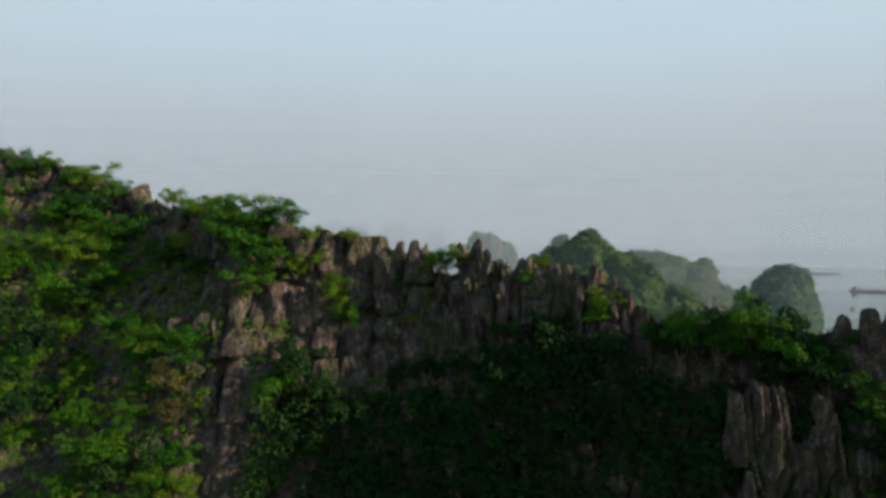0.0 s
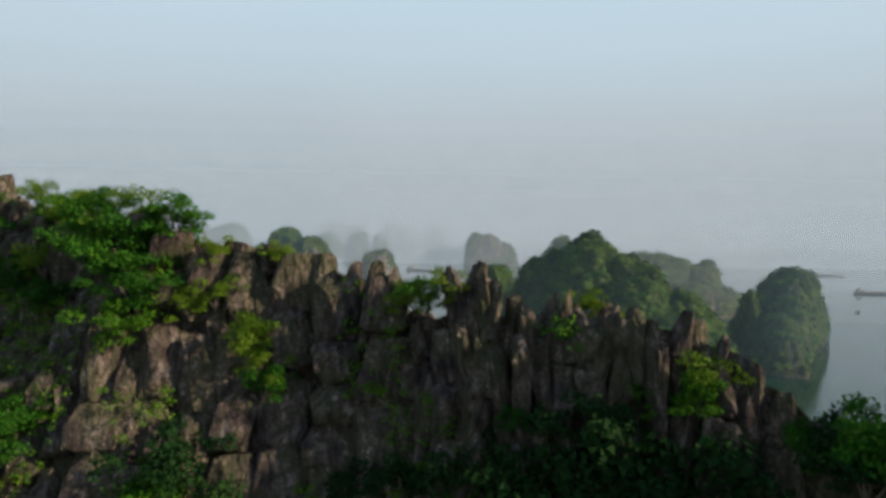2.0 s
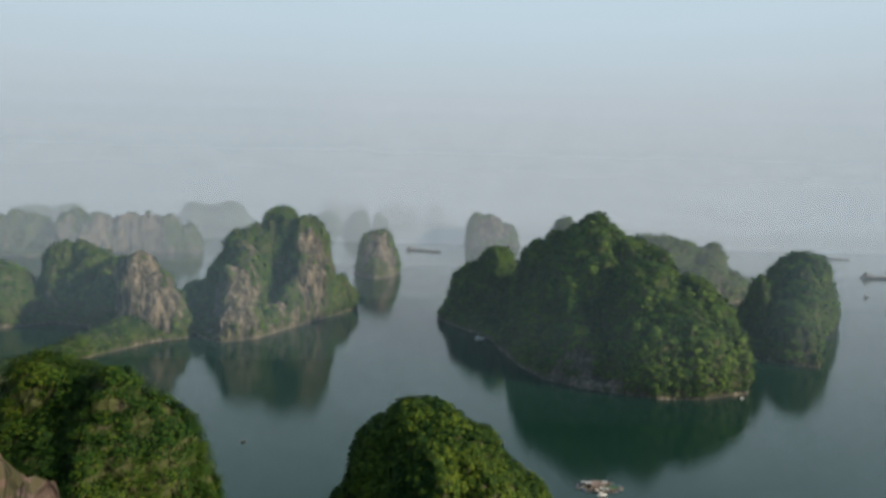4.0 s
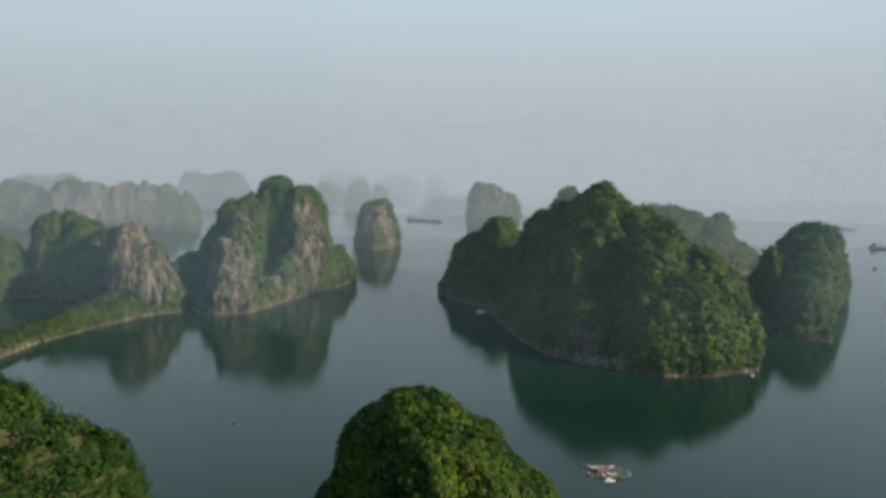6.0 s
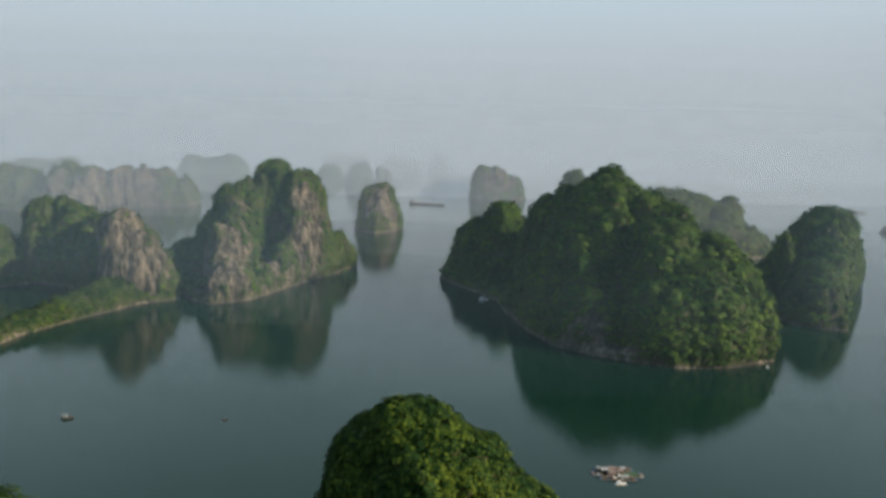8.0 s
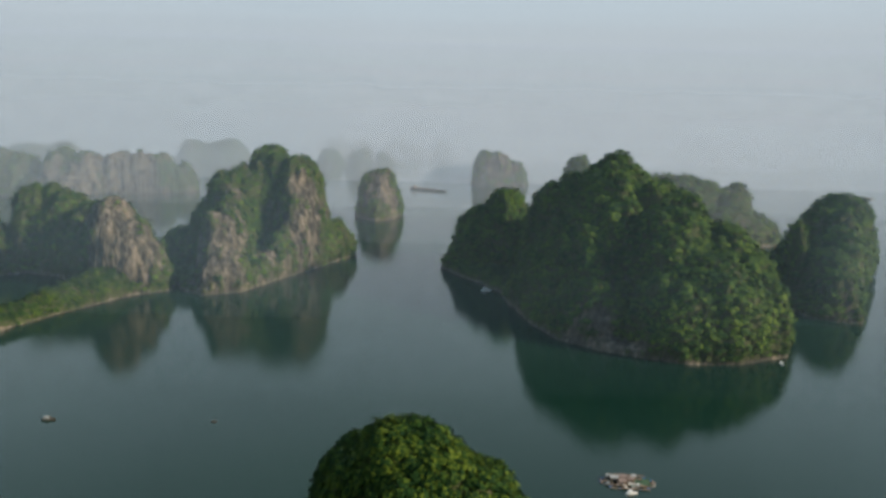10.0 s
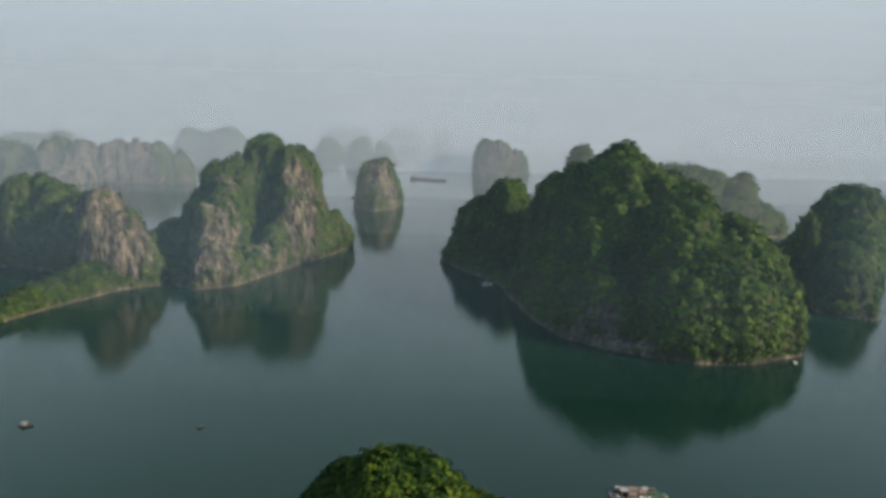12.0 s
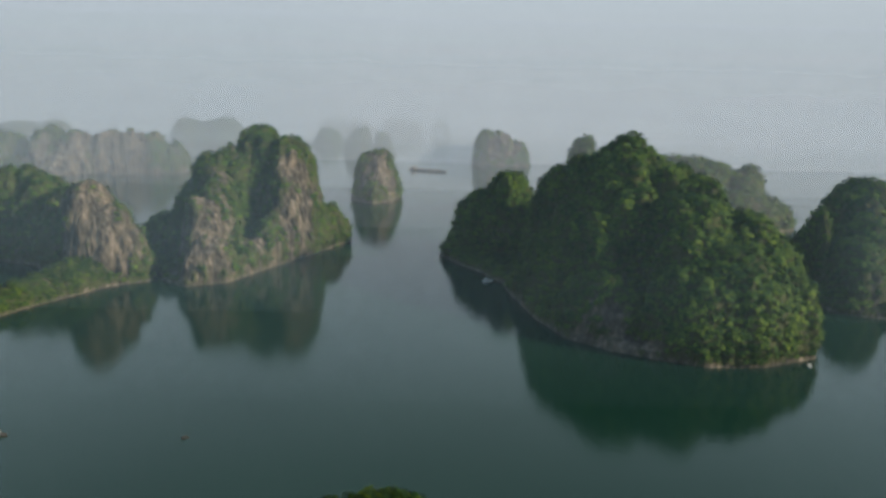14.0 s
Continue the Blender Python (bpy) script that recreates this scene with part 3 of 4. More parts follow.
def ridge_point(x, s):
    """On the ridge at x, s metres below the crest on the front side (negative: behind)."""
    yc, zc = crest(x)
    k = np.interp(x, SLOPE_X, SLOPE_K)
    y = np.where(s >= 0, yc - k * s * np.clip(0.55 + s / 16, 0, 1.0), yc + 0.7 - s * 0.62)
    return np.stack(np.broadcast_arrays(x, y, zc - np.abs(s)), -1)


def build_ridge():
    fine_x = np.concatenate([np.arange(-140, -42, 2.0), np.arange(-42, 26, 0.17), np.arange(26, 90, 1.6)])
    s = np.concatenate([-np.geomspace(132, 0.6, 40), np.arange(0, 17, 0.17), np.geomspace(17.2, 130, 34)])
    X, S = np.meshgrid(fine_x, s)
    P = ridge_point(X, S)
    d1, d2, own = cells(P[..., 0] / 1.25, P[..., 1] / 1.6, P[..., 2] / 2.3)
    block = np.minimum((d2 - d1) * 2.6, 1.0)
    lump = (fbm(P[..., 0] / 3.2, P[..., 1] / 3.2, P[..., 2] / 4.5) - 0.5) * 2.2
    crack = (block - 1) * 0.55 + (own - 0.5) * 0.5 + (fbm(P[..., 0] / 0.5, P[..., 1] / 0.5, P[..., 2] / 1.6, octaves=3) - 0.5) * 0.35
    near = np.clip(1 - np.abs(S) / 60, 0.2, 1)
    P[..., 1] -= (lump + crack) * near * np.where(S < 0, -0.5, 1)
    P[..., 2] += (crack * 0.6 + lump * 0.2) * np.exp(-np.abs(S) / 2.0)
    far = np.clip((np.abs(S) - 6) / 24, 0, 1)
    P[..., 2] += np.clip(far, 0, 1.5) * (fbm(X / 14, P[..., 1] / 14, octaves=4) - 0.55) * 12 * np.where(S > 0, 0.6, 1) * np.clip(P[..., 2] / 20, 0, 1)
    P[..., 2] = np.maximum(P[..., 2], -3)
    used, faces = grid_faces(np.ones(X.shape, bool))
    me = mesh_of("rock_face", P.reshape(-1, 3), faces, M_RIDGE)
    top = tagged(new("rocky_ridge", None), "jagged weathered limestone ridge with shrubs in its cracks", "ridge")
    part("rock_face", me, top)
    return top


ridge = build_ridge()


def rock_mesh(seed, taper):
    """An angular limestone block about 1 x 1 x 1 with worn edges and a pitted skin."""
    rng = np.random.default_rng(seed)
    bm = bmesh.new()
    pts = rng.uniform(-1, 1, (19, 3))
    pts /= np.power((np.abs(pts) ** 6).sum(1), 1 / 6)[:, None]
    up = (pts[:, 2] + 1) / 2
    pts[:, :2] *= (1 - taper * up ** 1.5)[:, None]
    pts[:, :2] += up[:, None] * rng.uniform(-0.15, 0.15, 2)
    for q in pts * 0.5:
        bm.verts.new(q)
    hull = bmesh.ops.convex_hull(bm, input=bm.verts[:])
    loose = [v for v in bm.verts if not v.link_faces]
    bmesh.ops.delete(bm, geom=loose, context="VERTS")
    bmesh.ops.bevel(bm, geom=bm.edges[:], offset=0.022, segments=1, affect="EDGES", clamp_overlap=True)
    bmesh.ops.triangulate(bm, faces=bm.faces[:])
    bmesh.ops.subdivide_edges(bm, edges=[e for e in bm.edges if e.calc_length() > 0.2], cuts=2)
    bmesh.ops.triangulate(bm, faces=bm.faces[:])
    bmesh.ops.subdivide_edges(bm, edges=[e for e in bm.edges if e.calc_length() > 0.16], cuts=1)
    off = rng.uniform(0, 50, 3)
    for v in bm.verts:
        v.co = [max(-0.58, min(0.58, c)) for c in v.co]
    co = np.array([v.co for v in bm.verts])
    f = fbm(co[:, 0] * 5 + off[0], co[:, 1] * 5 + off[1], co[:, 2] * 2.2 + off[2], 3) - 0.5
    flute = np.abs(fbm(co[:, 0] * 7 + off[1], co[:, 1] * 7 + off[2], co[:, 2] * 1.3 + off[0], 3) - 0.5)
    for v, k, u in zip(bm.verts, f, flute):
        v.co = v.co * (1 + 0.15 * k - 0.6 * max(0, 0.12 - u))
    return bm_mesh("rock", bm, M_RIDGE)


ROCKS = [rock_mesh(200 + k, 0.14) for k in range(16)]
SPIRES = [rock_mesh(240 + k, 0.45) for k in range(8)]


def put_rock(x, y, z, w, d, h, turn=0.0, spire=False, lean=0.0, sway=1.0):
    ob = new("rock", random.choice(SPIRES if spire else ROCKS))
    ob.matrix_world = pose(x, y, z, lean + random.uniform(-7, 7) * sway, random.uniform(-12, 12) * sway, turn) @ Matrix.Diagonal((w, d, h, 1))
    ob.parent = ridge
    return ob


def build_rocks():
    rng = random.Random(5)
    x = -16.0
    while x < 13.0:
        slab = x < 0.5
        w = rng.uniform(1.1, 2.6) if slab else rng.uniform(0.55, 1.15)
        step = rng.uniform(-0.15, 0.15) if slab else rng.uniform(-0.35, 0.45)
        s = rng.uniform(-0.4, 0.2) if slab else rng.uniform(0.0, 0.6)
        while s < 10.5:
            h = rng.uniform(1.4, 3.8) if slab else rng.uniform(1.4, 3.8)
            px, py, pz = ridge_point(np.array(x + w / 2 + rng.uniform(-0.15, 0.15)), np.array(max(0, s + h / 2)))
            crest_stone = s < 0.7
            put_rock(float(px), float(py) + 0.1 + step + rng.uniform(-0.1, 0.15), float(pz) - 0.1 * h + (0.0 if s > 0.3 else -s * 0.5), w * 1.1, rng.uniform(1.2, 1.8), h * 1.12, rng.uniform(-4, 34) if slab else rng.uniform(-8, 48), crest_stone and rng.random() < (0.25 if slab else 0.6), -math.degrees(math.atan(float(np.interp(x, SLOPE_X, SLOPE_K)))) * (0.85 if slab and s > 0.5 else 0.2), 0.6 if slab else 1.0)
            s += h * rng.uniform(0.9, 1.02)
        x += w * 0.95
    for x, y, z, w, d, h in ((0.1, 51.7, 121.6, 0.95, 1.0, 2.9), (0.75, 51.4, 121.5, 0.6, 0.9, 2.7), (-0.9, 52.3, 121.8, 0.9, 1.0, 2.4), (-2.2, 53.0, 122.1, 1.2, 1.1, 2.2),
                             (-22.3, 64, 125.5, 1.6, 1.4, 2.6), (20.6, 39.0, 119.4, 0.9, 1.3, 3.0), (19.7, 39.6, 118.8, 0.8, 1.3, 3.2), (20.1, 39.3, 118.6, 0.7, 1.0, 2.6), (21.4, 38.9, 119.2, 0.8, 1.2, 2.8), (16.6, 38.8, 116.2, 0.6, 0.9, 2.4)):
        put_rock(x, y, z, w * 1.15, d, h * 1.08, rng.uniform(-10, 45), w < 1.0)
    # the broad broken tooth on the crest: upright slabs split by cracks
    for x, y, top, w, h, turn in ((3.95, 49.7, 122.85, 1.3, 4.2, 16), (3.3, 49.7, 123.1, 0.55, 4.2, 22), (3.72, 49.5, 123.3, 0.62, 4.4, 14), (4.15, 49.3, 123.1, 0.58, 4.2, 28), (4.5, 49.1, 122.75, 0.5, 4.0, 18), (3.5, 49.1, 121.3, 0.8, 2.8, 35), (4.1, 48.8, 121.0, 0.85, 2.6, 12), (4.65, 48.7, 120.6, 0.8, 2.6, 20)):
        put_rock(x, y, top - h * 0.5, w * 1.1, 1.3, h, turn)
    # serrated crest falling away from the tooth
    x = 4.95
    while x < 12.6:
        w, h = rng.uniform(0.38, 0.75), rng.uniform(2.4, 3.6)
        top = float(np.interp(x, [4.9, 5.4, 6.2, 6.6, 7.0, 7.9, 8.6, 9.2, 9.8, 10.3, 11.2, 12.4], [122.35, 122.15, 122.65, 122.5, 122.2, 122.3, 122.1, 122.15, 122.25, 121.85, 121.0, 120.0])) + rng.uniform(-0.28, 0.05)
        put_rock(x + w / 2, float(crest(x)[0]) + rng.uniform(-0.3, 0.2), top - h * 0.5, w * 1.25, rng.uniform(0.9, 1.4), h, rng.uniform(-10, 40), rng.random() < 0.45)
        x += w * 0.85
    # fluted crag under the trees
    for k in range(64):
        x, h = rng.uniform(14.6, 21.0), rng.uniform(1.6, 3.6)
        put_rock(x, 38.25 - 0.12 * (x - 18) + rng.uniform(-0.3, 0.3), rng.uniform(110.0, 116.6), rng.uniform(0.22, 0.48), rng.uniform(0.8, 1.3), h, rng.uniform(-10, 60), rng.random() < 0.5)


build_rocks()


# ---- shrubs on the ridge ----
def shrub_crown(seed, lumps, leaves, leaf, mat):
    rng = np.random.default_rng(seed)
    centres = rng.normal(size=(lumps, 3)) * (0.40, 0.40, 0.26) + (0, 0, 0.62)
    radii = rng.uniform(0.14, 0.36, lumps)
    verts, faces = tufts(centres, np.tile((0.0, 0.0, 0.15), (lumps, 1)), radii, rng, leaves, leaf, 0.6, 0.7)
    return mesh_of("crown", verts, faces, mat)


def shrub_stem(seed):
    rng = random.Random(seed)
    bm = bmesh.new()
    for k in range(4):
        a, tilt = k * 1.6 + rng.uniform(0, 1), rng.uniform(12, 38)
        m = Matrix.Rotation(a, 4, "Z") @ Matrix.Rotation(radians(tilt), 4, "X")
        bmesh.ops.create_cone(bm, cap_ends=True, segments=5, radius1=0.035, radius2=0.012, depth=0.9, matrix=m @ Matrix.Translation((0, 0, 0.38)))
    return bm_mesh("stem", bm, M_BARK)


CROWNS = {"leafy": [shrub_crown(300 + k, 20 + k % 5, 160, 0.14, M_LEAF) for k in range(8)], "yellowing": [shrub_crown(320 + k, 18 + k % 5, 150, 0.138, M_YELLOW) for k in range(4)],
          "dark": [shrub_crown(340 + k, 18 + k % 5, 85, 0.19, M_SHADED) for k in range(5)], "dry": [shrub_crown(360 + k, 12, 80, 0.2, M_DRY) for k in range(3)]}
STEMS = [shrub_stem(400 + k) for k in range(4)]


def shrub(x, y, z, size, label, flat=1.0):
    top = tagged(new("shrub", None), label, "shrub", "shrubs on the ridge")
    part("crown", random.choice(CROWNS[label.split()[0]]), top)
    part("stem", random.choice(STEMS), top)
    top.matrix_world = pose(x, y, z, random.uniform(-12, 12), random.uniform(-12, 12), random.uniform(0, 360)) @ Matrix.Diagonal((size, size, size * flat, 1))


def build_shrubs():
    rng = random.Random(8)
    G, Y, D, B = "leafy bright green shrub rooted in limestone", "yellowing green shrub clinging to limestone", "dark green shrub in the shaded rock face", "dry brownish shrub hanging on the ridge face"
    # along the crest
    for x, up, size, words in ((-31.7, -0.6, 1.4, G), (-34, -1.0, 1.8, G), (-28.5, -0.9, 1.8, G), (-26, -0.6, 1.9, Y), (-24.4, -0.6, 1.6, G), (-19.2, 0.3, 1.4, Y), (-16.5, -0.3, 1.7, G), (-14.5, -0.3, 1.8, Y),
                               (-12.6, -0.2, 1.9, G), (-10.9, -0.1, 1.7, Y), (-9.6, -0.3, 1.8, G), (2.2, 0.6, 1.3, G), (2.8, 0.8, 1.0, Y), (1.7, 0.3, 1.0, Y), (7.5, 0.3, 0.8, Y), (8.1, 0.1, 0.8, Y), (8.7, -0.2, 0.7, Y), (-8.3, 0.6, 1.5, G),
                               (13.2, -1.1, 1.6, D), (14.4, -0.7, 2.0, G), (15.4, -0.5, 2.2, D), (16.5, -0.4, 2.3, G), (17.5, -0.6, 2.1, D), (18.5, -1.0, 1.7, G), (19.1, -1.6, 1.5, G), (12.6, -1.2, 1.0, G), (-4.0, -0.2, 0.8, Y), (-6.6, -0.4, 0.9, Y)):
        y, z = crest(x)
        shrub(x, float(y) + (0.9 if 7 < x < 10 else -0.2), float(z) + up - 0.2 - 0.4 * size, size, words)
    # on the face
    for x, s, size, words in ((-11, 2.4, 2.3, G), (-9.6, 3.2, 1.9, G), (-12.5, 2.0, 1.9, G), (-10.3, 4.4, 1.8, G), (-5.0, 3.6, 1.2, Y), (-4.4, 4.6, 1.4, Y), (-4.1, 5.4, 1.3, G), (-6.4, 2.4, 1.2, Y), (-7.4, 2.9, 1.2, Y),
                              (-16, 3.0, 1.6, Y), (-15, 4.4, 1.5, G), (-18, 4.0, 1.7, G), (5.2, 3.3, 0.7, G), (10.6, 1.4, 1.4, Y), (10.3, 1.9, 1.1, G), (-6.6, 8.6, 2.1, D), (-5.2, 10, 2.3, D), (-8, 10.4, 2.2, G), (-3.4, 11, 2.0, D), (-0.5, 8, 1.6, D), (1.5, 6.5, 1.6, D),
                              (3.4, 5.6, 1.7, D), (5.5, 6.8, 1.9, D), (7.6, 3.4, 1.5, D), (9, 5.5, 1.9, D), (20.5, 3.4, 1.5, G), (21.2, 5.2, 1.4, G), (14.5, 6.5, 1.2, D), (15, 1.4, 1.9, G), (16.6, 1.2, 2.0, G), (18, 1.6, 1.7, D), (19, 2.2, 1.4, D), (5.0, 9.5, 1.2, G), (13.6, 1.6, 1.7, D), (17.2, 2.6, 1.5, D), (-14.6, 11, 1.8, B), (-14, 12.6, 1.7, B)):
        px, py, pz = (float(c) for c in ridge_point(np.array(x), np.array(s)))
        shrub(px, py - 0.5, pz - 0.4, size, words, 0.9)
    for k in range(150):
        x, s = rng.uniform(-40, -11.5), rng.uniform(1.0, 24)
        if x > -22 and s < 5.5 and rng.random() < 0.75:
            continue
        if x > -15 and s < 8 or x < -22 and s < 2.6:
            continue
        px, py, pz = (float(c) for c in ridge_point(np.array(x), np.array(s)))
        shrub(px, py - 0.3, pz - 0.5, rng.uniform(1.1, 2.2), rng.choice((G, G, G, G, G, G, G, G, G, Y, Y, D, D, D, B)), 0.95)
    # crowns with shade in their colour, spread over the lower face
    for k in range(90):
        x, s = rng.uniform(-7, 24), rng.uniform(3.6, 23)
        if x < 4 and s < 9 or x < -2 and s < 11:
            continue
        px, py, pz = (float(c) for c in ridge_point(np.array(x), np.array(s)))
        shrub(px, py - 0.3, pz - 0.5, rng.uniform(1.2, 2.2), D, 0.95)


build_shrubs()


def build_creepers():
    """Grass, ferns and creepers in the joints of the ridge."""
    rng = np.random.default_rng(77)
    n = 9000
    x, sl = rng.uniform(-40, 24, n), rng.uniform(0.2, 22, n)
    keep = (fbm(x / 2.2, sl / 2.2 + 7) > 0.61) | ((x < -12) & (sl > 4))
    pts = ridge_point(x[keep], sl[keep])
    pts[:, 1] -= rng.uniform(0.1, 0.7, len(pts))
    verts, faces = tufts(pts, np.tile((0.0, -0.6, 0.3), (len(pts), 1)), rng.uniform(0.16, 0.42, len(pts)), rng, 20, 0.19, 0.6)
    part("creeper", mesh_of("creeper", verts, faces, M_LEAF), ridge, "green creepers and ferns in the rock joints", "stuff")


build_creepers()


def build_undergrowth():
    """Bushes over the lower face, with its shade put into their leaf colour."""
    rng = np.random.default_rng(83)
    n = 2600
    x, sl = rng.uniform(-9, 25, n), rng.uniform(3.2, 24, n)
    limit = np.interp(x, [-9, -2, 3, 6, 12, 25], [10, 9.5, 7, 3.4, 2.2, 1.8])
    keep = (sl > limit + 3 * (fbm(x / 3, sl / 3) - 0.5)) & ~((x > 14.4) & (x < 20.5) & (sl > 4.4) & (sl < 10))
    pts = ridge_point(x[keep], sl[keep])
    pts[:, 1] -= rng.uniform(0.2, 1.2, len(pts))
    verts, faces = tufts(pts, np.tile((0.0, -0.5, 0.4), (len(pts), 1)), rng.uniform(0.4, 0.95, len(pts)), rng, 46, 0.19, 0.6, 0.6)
    part("undergrowth", mesh_of("undergrowth", verts, faces, M_SHADED), ridge, "bushes over the lower face, shade put into their leaf colour", "stuff")


build_undergrowth()


def build_slope_forest():
    """Scrub forest on the slopes behind the crest and beyond the bare face."""
    rng = np.random.default_rng(79)
    n = 15000
    x, sl = rng.uniform(-135, 88, n), np.where(rng.random(n) < 0.6, -rng.uniform(5, 122, n), rng.uniform(1, 118, n))
    keep = (sl < 0) | (sl > 20) | (x < -42) | (x > 27)
    x, sl = x[keep], sl[keep]
    pts = ridge_point(x, sl)
    pts[:, 2] += (fbm(x / 14, pts[:, 1] / 14, octaves=4) - 0.55) * 12 * np.where(sl > 0, 0.6, 1) * np.clip((np.abs(sl) - 6) / 24, 0, 1) * np.clip(pts[:, 2] / 20, 0, 1) + 0.2
    pts = pts[pts[:, 2] > 1]
    verts, faces = tufts(pts, np.tile((0.0, 0.0, 0.9), (len(pts), 1)), rng.uniform(0.9, 2.4, len(pts)), rng, 16, 0.34, 0.3)
    part("forest", mesh_of("forest", verts, faces, M_HILL), ridge, "green scrub forest on the slopes", "stuff")


build_slope_forest()

# ---- hills of the home island beyond the ridge ----
island("forested_hill", "domed forested limestone hill with sunlit crown",
       [(-55, 190), (-30, 165), (10, 160), (50, 175), (75, 215), (60, 255), (10, 270), (-40, 245)],
       [(0.5, 214, 69.2, 22, 22), (7, 210, 69.3, 24, 24), (5, 199, 64, 12, 22), (8, 186, 55, 13, 22), (13.5, 208, 67.3, 17, 20), (16.5, 206, 59.5, 22.5, 26), (24.4, 205, 53, 21, 28), (-10, 224, 62.5, 12.5, 20), (-19.5, 229, 42, 10, 16), (5, 205, 38, 44, 36)], 0.6, 7, 127, (), -0.10, 0.9, 22000, 14, 0.4, "home hills", cut=0.06, leaf_mat=M_HILL, above=32, fold=1.6, clump=2.3, sides=((1, 205, 68.5, 2.0, 0.72, 0.69, 400),))
island("forested_hill", "shrub-covered shoulder hill with patches of bare rock",
       [(-110, 110), (-60, 84), (-33, 88), (-9, 112), (-9, 140), (-40, 165), (-90, 165)],
       [(-46, 124, 101.3, 32, 40), (-36, 124, 101.2, 14.5, 34), (-62, 124, 97.5, 34, 38), (-30, 124, 99.4, 7.6, 24), (-26, 124, 93, 4.7, 15)], 0.6, 4, 131, [(-40, 104, 94, 3), (-31, 110, 96, 2.5), (-25, 113, 92, 2)], -0.12, 0.95, 21000, 22, 0.5, "home hills", leaf_mat=M_SCRUB, above=82, fold=3.0, clump=3.3, leaf=0.17)

# never in view: a hill added to block the sun from the ridge face
island("forested_hill", "unseen forested shoulder added to shade the lower ridge face",
       [(30, -30), (60, -40), (110, -36), (130, 0), (110, 44), (60, 42), (38, 20)],
       [(62, 14, 145.5, 28, 40), (90, 4, 142, 38, 42)], 3.0, 6, 149, (), 0.0, 3.0, 1500, 14, 0.6, "home hills")

# ---- boats and the fishing raft ----
M_HULL = plain("tarred_hull", (0.045, 0.04, 0.038), 0.6, spread=0.4, scale=0.8)
M_STEEL = plain("weathered_steel", (0.13, 0.105, 0.095), 0.6, 0.2, spread=0.4, scale=0.15)
M_WHITE = plain("chalky_white_paint", (0.72, 0.72, 0.70), 0.5, spread=0.12)
M_WOOD = plain("sea_worn_timber", (0.22, 0.16, 0.11), 0.85, spread=0.4, scale=1.5)
M_TARP = plain("green_net", (0.045, 0.09, 0.05), 0.8, spread=0.4)
M_BLUE = plain("blue_drum", (0.05, 0.13, 0.28), 0.45, spread=0.2)
M_ROOF = plain("rusty_tin_roof", (0.21, 0.16, 0.14), 0.6, spread=0.4)
M_GREY = plain("grey_tin_roof", (0.30, 0.31, 0.31), 0.5, spread=0.25)


def box_bm(bm, x, y, z, w, d, h, top=1.0):
    """A box standing on z; top narrows its upper face."""
    made = bmesh.ops.create_cube(bm, size=1.0, matrix=Matrix.Translation((x, y, z + h / 2)) @ Matrix.Diagonal((w, d, h, 1)))
    for v in made["verts"]:
        if v.co.z > z + h / 2:
            v.co.x, v.co.y = x + (v.co.x - x) * top, y + (v.co.y - y) * top
    return made["verts"]


def box_part(name, parent, mat, *dims, label="", bevel=0.0, top=1.0):
    bm = bmesh.new()
    box_bm(bm, *dims, top=top)
    if bevel:
        bmesh.ops.bevel(bm, geom=bm.edges[:], offset=bevel, segments=1, affect="EDGES")
    return part(name, bm_mesh(name, bm, mat), parent, label)


def hull_mesh(length, beam, height, mat, sheer=0.35):
    """A boat hull along x: pointed bow, transom stern, hollow inside."""
    stations, rows = 12, ((0.0, 0.35), (0.35, 0.8), (0.75, 0.97), (1.0, 1.0))
    verts, faces = [], []
    for i in range(stations + 1):
        u = i / stations
        half = beam / 2 * (1 - max(0, (u - 0.55) / 0.45) ** 2.2) * (0.82 + 0.18 * min(1, u / 0.25))
        rise = height * (1 + sheer * max(0, (u - 0.5) / 0.5) ** 2)
        for side in (-1, 1):
            for up, out in rows:
                verts.append(((u - 0.5) * length, side * half * out, -0.25 + (rise + 0.25) * up))
            verts.append(((u - 0.5) * length, side * half * 0.86, rise * 0.7))
    n = 10
    for i in range(stations):
        a, b = i * n, (i + 1) * n
        for o in (0, 5):
            for k in range(4):
                q = (a + o + k, b + o + k, b + o + k + 1, a + o + k + 1)
                faces.append(q if o else q[::-1])
        faces.append((a, b, b + 5, a + 5))
        faces.append((a + 4, a + 9, b + 9, b + 4))
    faces.append((0, 1, 2, 3, 4, 9, 8, 7, 6, 5))
    return mesh_of("hull", verts, faces, mat)


def fishing_boat(x, y, turn, length, label, hull_mat, house_mat):
    top = tagged(new("fishing_boat", None), label, "boat", "boats in the bay")
    part("hull", hull_mesh(length, length * 0.3, length * 0.12, hull_mat), top)
    house = box_part("wheelhouse", top, house_mat, -length * 0.16, 0, length * 0.085, length * 0.3, length * 0.2, length * 0.17, bevel=0.04, top=0.92)
    box_part("roof", house, house_mat, -length * 0.16, 0, length * 0.255, length * 0.36, length * 0.25, length * 0.022)
    for s in (-1, 1):
        box_part("window", house, M_HULL, -length * 0.16, s * length * 0.099, length * 0.16, length * 0.2, 0.03, length * 0.06)
    bm = bmesh.new()
    bmesh.ops.create_cone(bm, cap_ends=True, segments=6, radius1=0.07, radius2=0.03, depth=length * 0.35, matrix=Matrix.Translation((length * 0.12, 0, length * 0.26)))
    part("mast", bm_mesh("mast", bm, M_WOOD), top)
    top.matrix_world = pose(x, y, 0, 0, 0, turn)


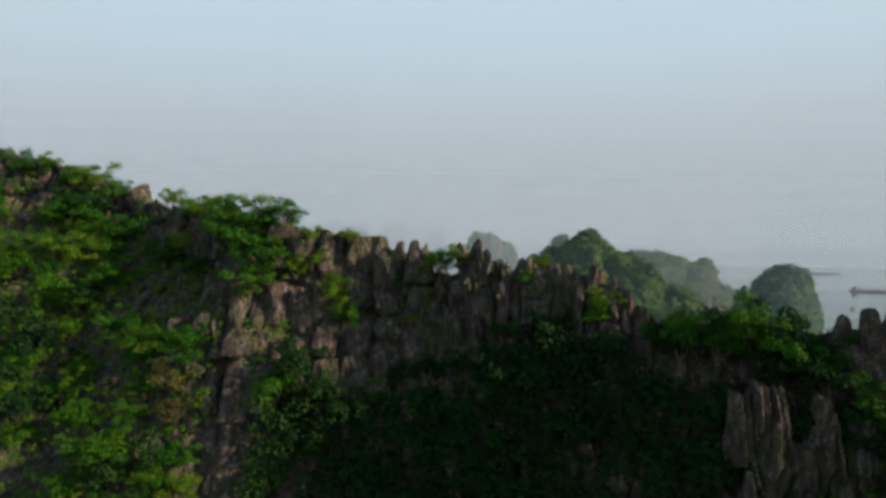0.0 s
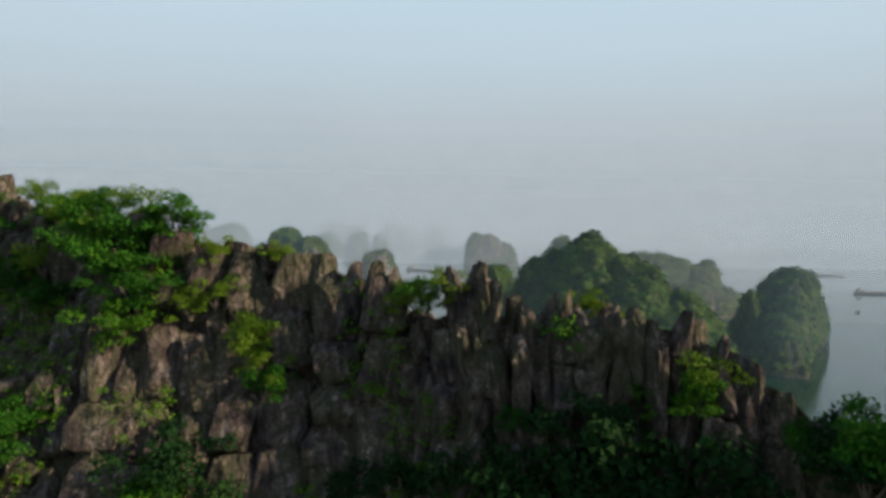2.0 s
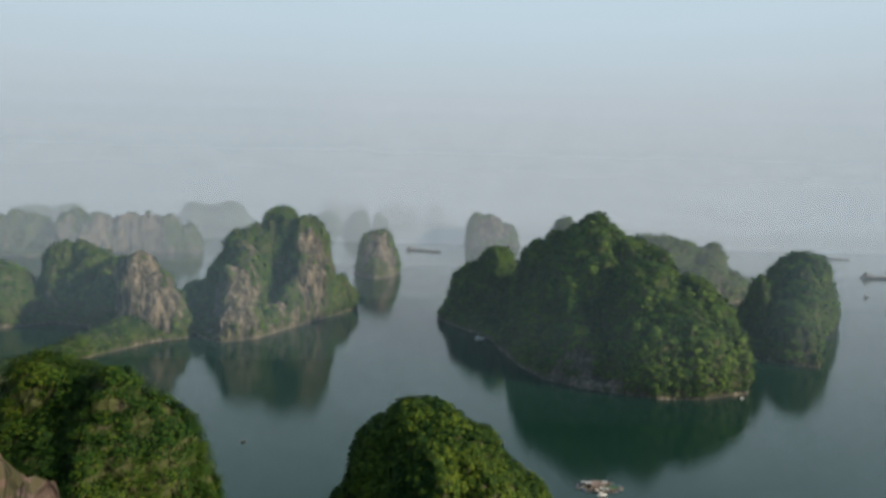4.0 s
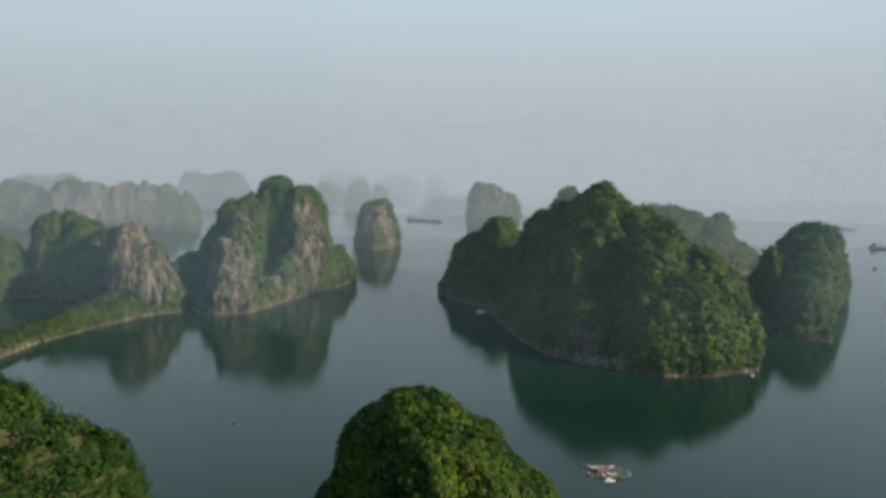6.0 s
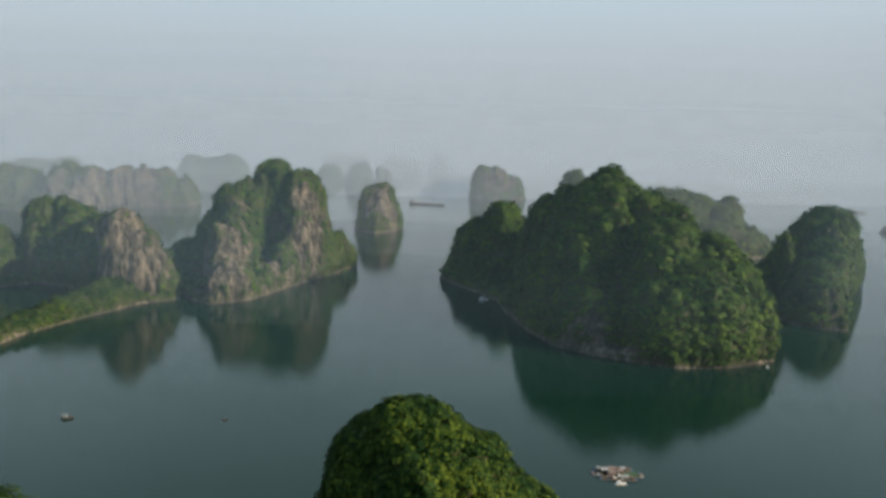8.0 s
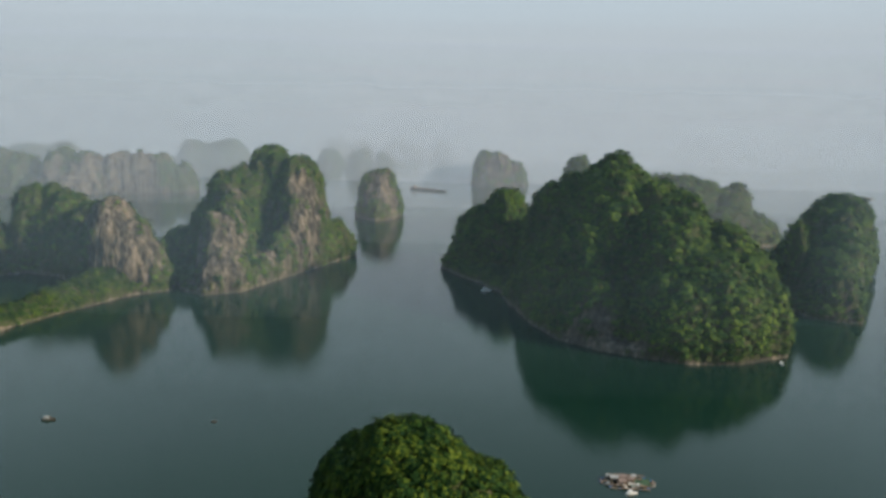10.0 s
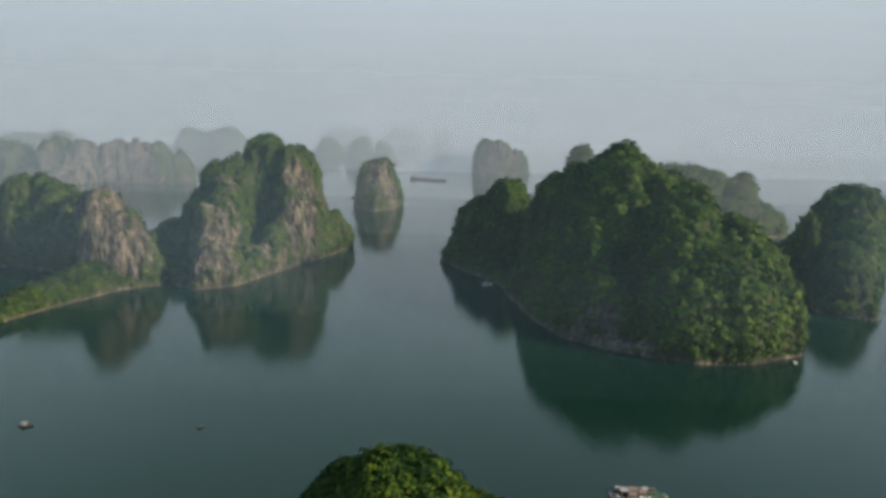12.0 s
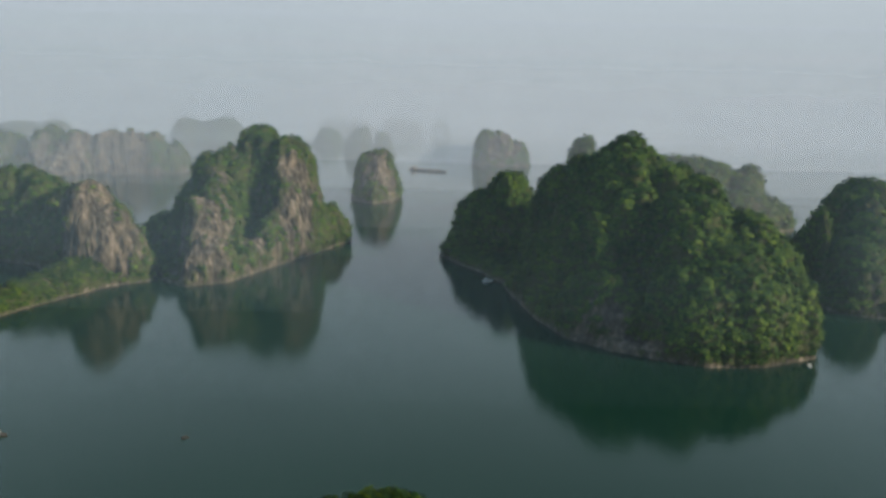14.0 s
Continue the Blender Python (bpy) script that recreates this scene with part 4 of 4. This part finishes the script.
def barge(x, y, turn, length, label):
    top = tagged(new("barge", None), label, "barge", "barges far out")
    beam, deck = length * 0.15, length * 0.035
    part("hull", hull_mesh(length, beam, deck, M_STEEL, 0.25), top)
    house = box_part("deckhouse", top, M_STEEL, -length * 0.41, 0, deck * 0.8, length * 0.09, beam * 0.7, length * 0.05, bevel=0.15)
    box_part("bridge", house, M_STEEL, -length * 0.415, 0, deck * 0.8 + length * 0.05, length * 0.05, beam * 0.55, length * 0.025, bevel=0.12)
    for k in range(4):
        box_part("hatch", top, M_STEEL, -length * 0.26 + k * length * 0.155, 0, deck * 0.7, length * 0.14, beam * 0.72, deck * 0.75, bevel=0.2, top=0.9)
    top.matrix_world = pose(x, y, 0, 0, 0, turn)


def fish_raft():
    """Floating fish farm: timber walkways on drums, net pens, huts and clutter."""
    top = tagged(new("fishing_raft", None), "floating timber fish farm with huts, nets and drums", "raft")
    for k in range(6):
        box_part("walkway", top, M_WOOD, -10 + k * 4, 0, 0.35, 0.7, 11 - 2.2 * abs(k - 2.5) ** 1.2, 0.12)
    for k in range(5):
        box_part("plank", top, M_WOOD, 0, -5 + k * 2.5, 0.48, 21 - 3.0 * abs(k - 2), 0.6, 0.1)
    rng = random.Random(4)
    for k in range(16):
        bm = bmesh.new()
        a = k / 16 * 2 * math.pi
        bmesh.ops.create_cone(bm, cap_ends=True, segments=10, radius1=0.42, radius2=0.42, depth=1.1, matrix=Matrix.Translation((10.2 * math.cos(a), 5.2 * math.sin(a), 0.2)) @ Matrix.Rotation(math.pi / 2, 4, "Y"))
        part("drum", bm_mesh("drum", bm, M_BLUE if k % 3 else M_GREY), top)
    for x, y, w, d, h, mat in ((-5.0, 1.0, 2.8, 2.4, 1.8, M_GREY), (-1.6, 1.8, 2.8, 2.4, 1.9, M_ROOF), (-2.4, -1.4, 2.6, 2.2, 1.8, M_ROOF), (1.2, 0.4, 2.2, 2.0, 1.7, M_ROOF), (2.8, 2.8, 1.8, 1.8, 1.6, M_GREY)):
        hut = box_part("hut", top, M_WOOD, x, y, 0.58, w, d, h)
        bm = bmesh.new()
        verts = box_bm(bm, x, y, 0.58 + h, w * 1.15, d * 1.2, 0.7)
        for v in verts:
            if v.co.z > 0.9 + h:
                v.co.y = y + (v.co.y - y) * 0.06
        part("roof", bm_mesh("roof", bm, mat), hut)
        box_part("doorway", hut, M_HULL, x, y - d / 2 - 0.02, 0.6, 0.8, 0.05, h * 0.8)
    for x, y, w, d in ((5.6, -0.8, 5.6, 3.6), (7.4, 1.6, 3.0, 2.2), (2.0, -2.6, 3.0, 2.0)):
        bm = bmesh.new()
        bmesh.ops.create_grid(bm, x_segments=8, y_segments=6, size=0.5)
        for v in bm.verts:
            v.co = (x + v.co.x * w, y + v.co.y * d, 0.75 + 0.35 * noise.noise(Vector((v.co.x * 5 + x, v.co.y * 5, 2))))
        bmesh.ops.solidify(bm, geom=bm.faces[:], thickness=0.06)
        part("net_cover", bm_mesh("net_cover", bm, M_TARP), top, "green netting draped over a pen")
    for k in range(34):
        w = rng.uniform(0.5, 1.2)
        box_part("crate", top, rng.choice((M_WHITE, M_WHITE, M_GREY, M_ROOF, M_WOOD, M_TARP)), rng.uniform(-8, 6), rng.choice((-4.2, -3.4, -2.4, 3.3, 4.2, 5.0)) * rng.uniform(0.8, 1.05), 0.58, w, w * 0.8, rng.uniform(0.4, 0.9), bevel=0.04)
    top.matrix_world = pose(79.5, 318, 0, 0, 0, -4) @ Matrix.Diagonal((0.95, 0.95, 0.72, 1))


fish_raft()
fishing_boat(79, 310.5, 8, 4.2, "small white skiff moored beside the fish farm", M_WHITE, M_WHITE)
fishing_boat(-159, 361, 5, 5.6, "small dark boat with pale wheelhouse on open water", M_HULL, M_GREY)
fishing_boat(-88, 362, 20, 2.8, "tiny dark rowing boat far from shore", M_HULL, M_HULL)
fishing_boat(48, 609, 12, 8.0, "white cabin boat close under the island's cliff", M_WHITE, M_WHITE)
fishing_boat(206, 450, 80, 4.0, "white skiff lying at the island's shore", M_WHITE, M_WHITE)
fishing_boat(610, 925, 30, 12.0, "dark fishing boat far out on the bay", M_HULL, M_STEEL)
fishing_boat(250, 575, -20, 6.0, "dark sampan in the channel between islands", M_HULL, M_WOOD)
barge(-14, 1515, -32, 92, "long dark barge low on the water, hazy")
barge(950, 1549, -8, 78, "long brown barge behind the steep islet")
barge(812, 1162, -4, 96, "long grey barge with deckhouse, far out")
barge(1630, 4000, -10, 120, "faint barge near the misty horizon")

# ---- haze: flat sheets added to pale and tint the distance ----
FAR_HAZE, NEAR_HAZE = (0.75, 0.82, 0.925), (0.44, 0.62, 0.77)
for x, y, half, alpha, low, height, tone in ((0, 398, 900, 0.075, 0.05, 330, NEAR_HAZE), (-370, 523, 350, 0.13, 0.1, 300, NEAR_HAZE), (570, 527, 340, 0.12, 0.1, 300, NEAR_HAZE),
                                             (0, 832, 1600, 0.17, 0.35, 330, FAR_HAZE), (0, 1180, 2100, 0.25, 0.6, 360, FAR_HAZE), (0, 1760, 3000, 0.48, 0.85, 400, FAR_HAZE),
                                             (0, 3100, 5000, 0.74, 1.0, 520, FAR_HAZE)):
    sheet = new("haze_sheet", mesh_of("haze_sheet", [(-half, 0, 0.02), (half, 0, 0.02), (half, 0, height), (-half, 0, height)], [(0, 1, 2, 3)], haze_material(alpha, low, height, tone, half)))
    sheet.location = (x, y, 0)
    tagged(sheet, "flat translucent sheet standing in for haze over the bay", "mist", "mist veils", "stuff")
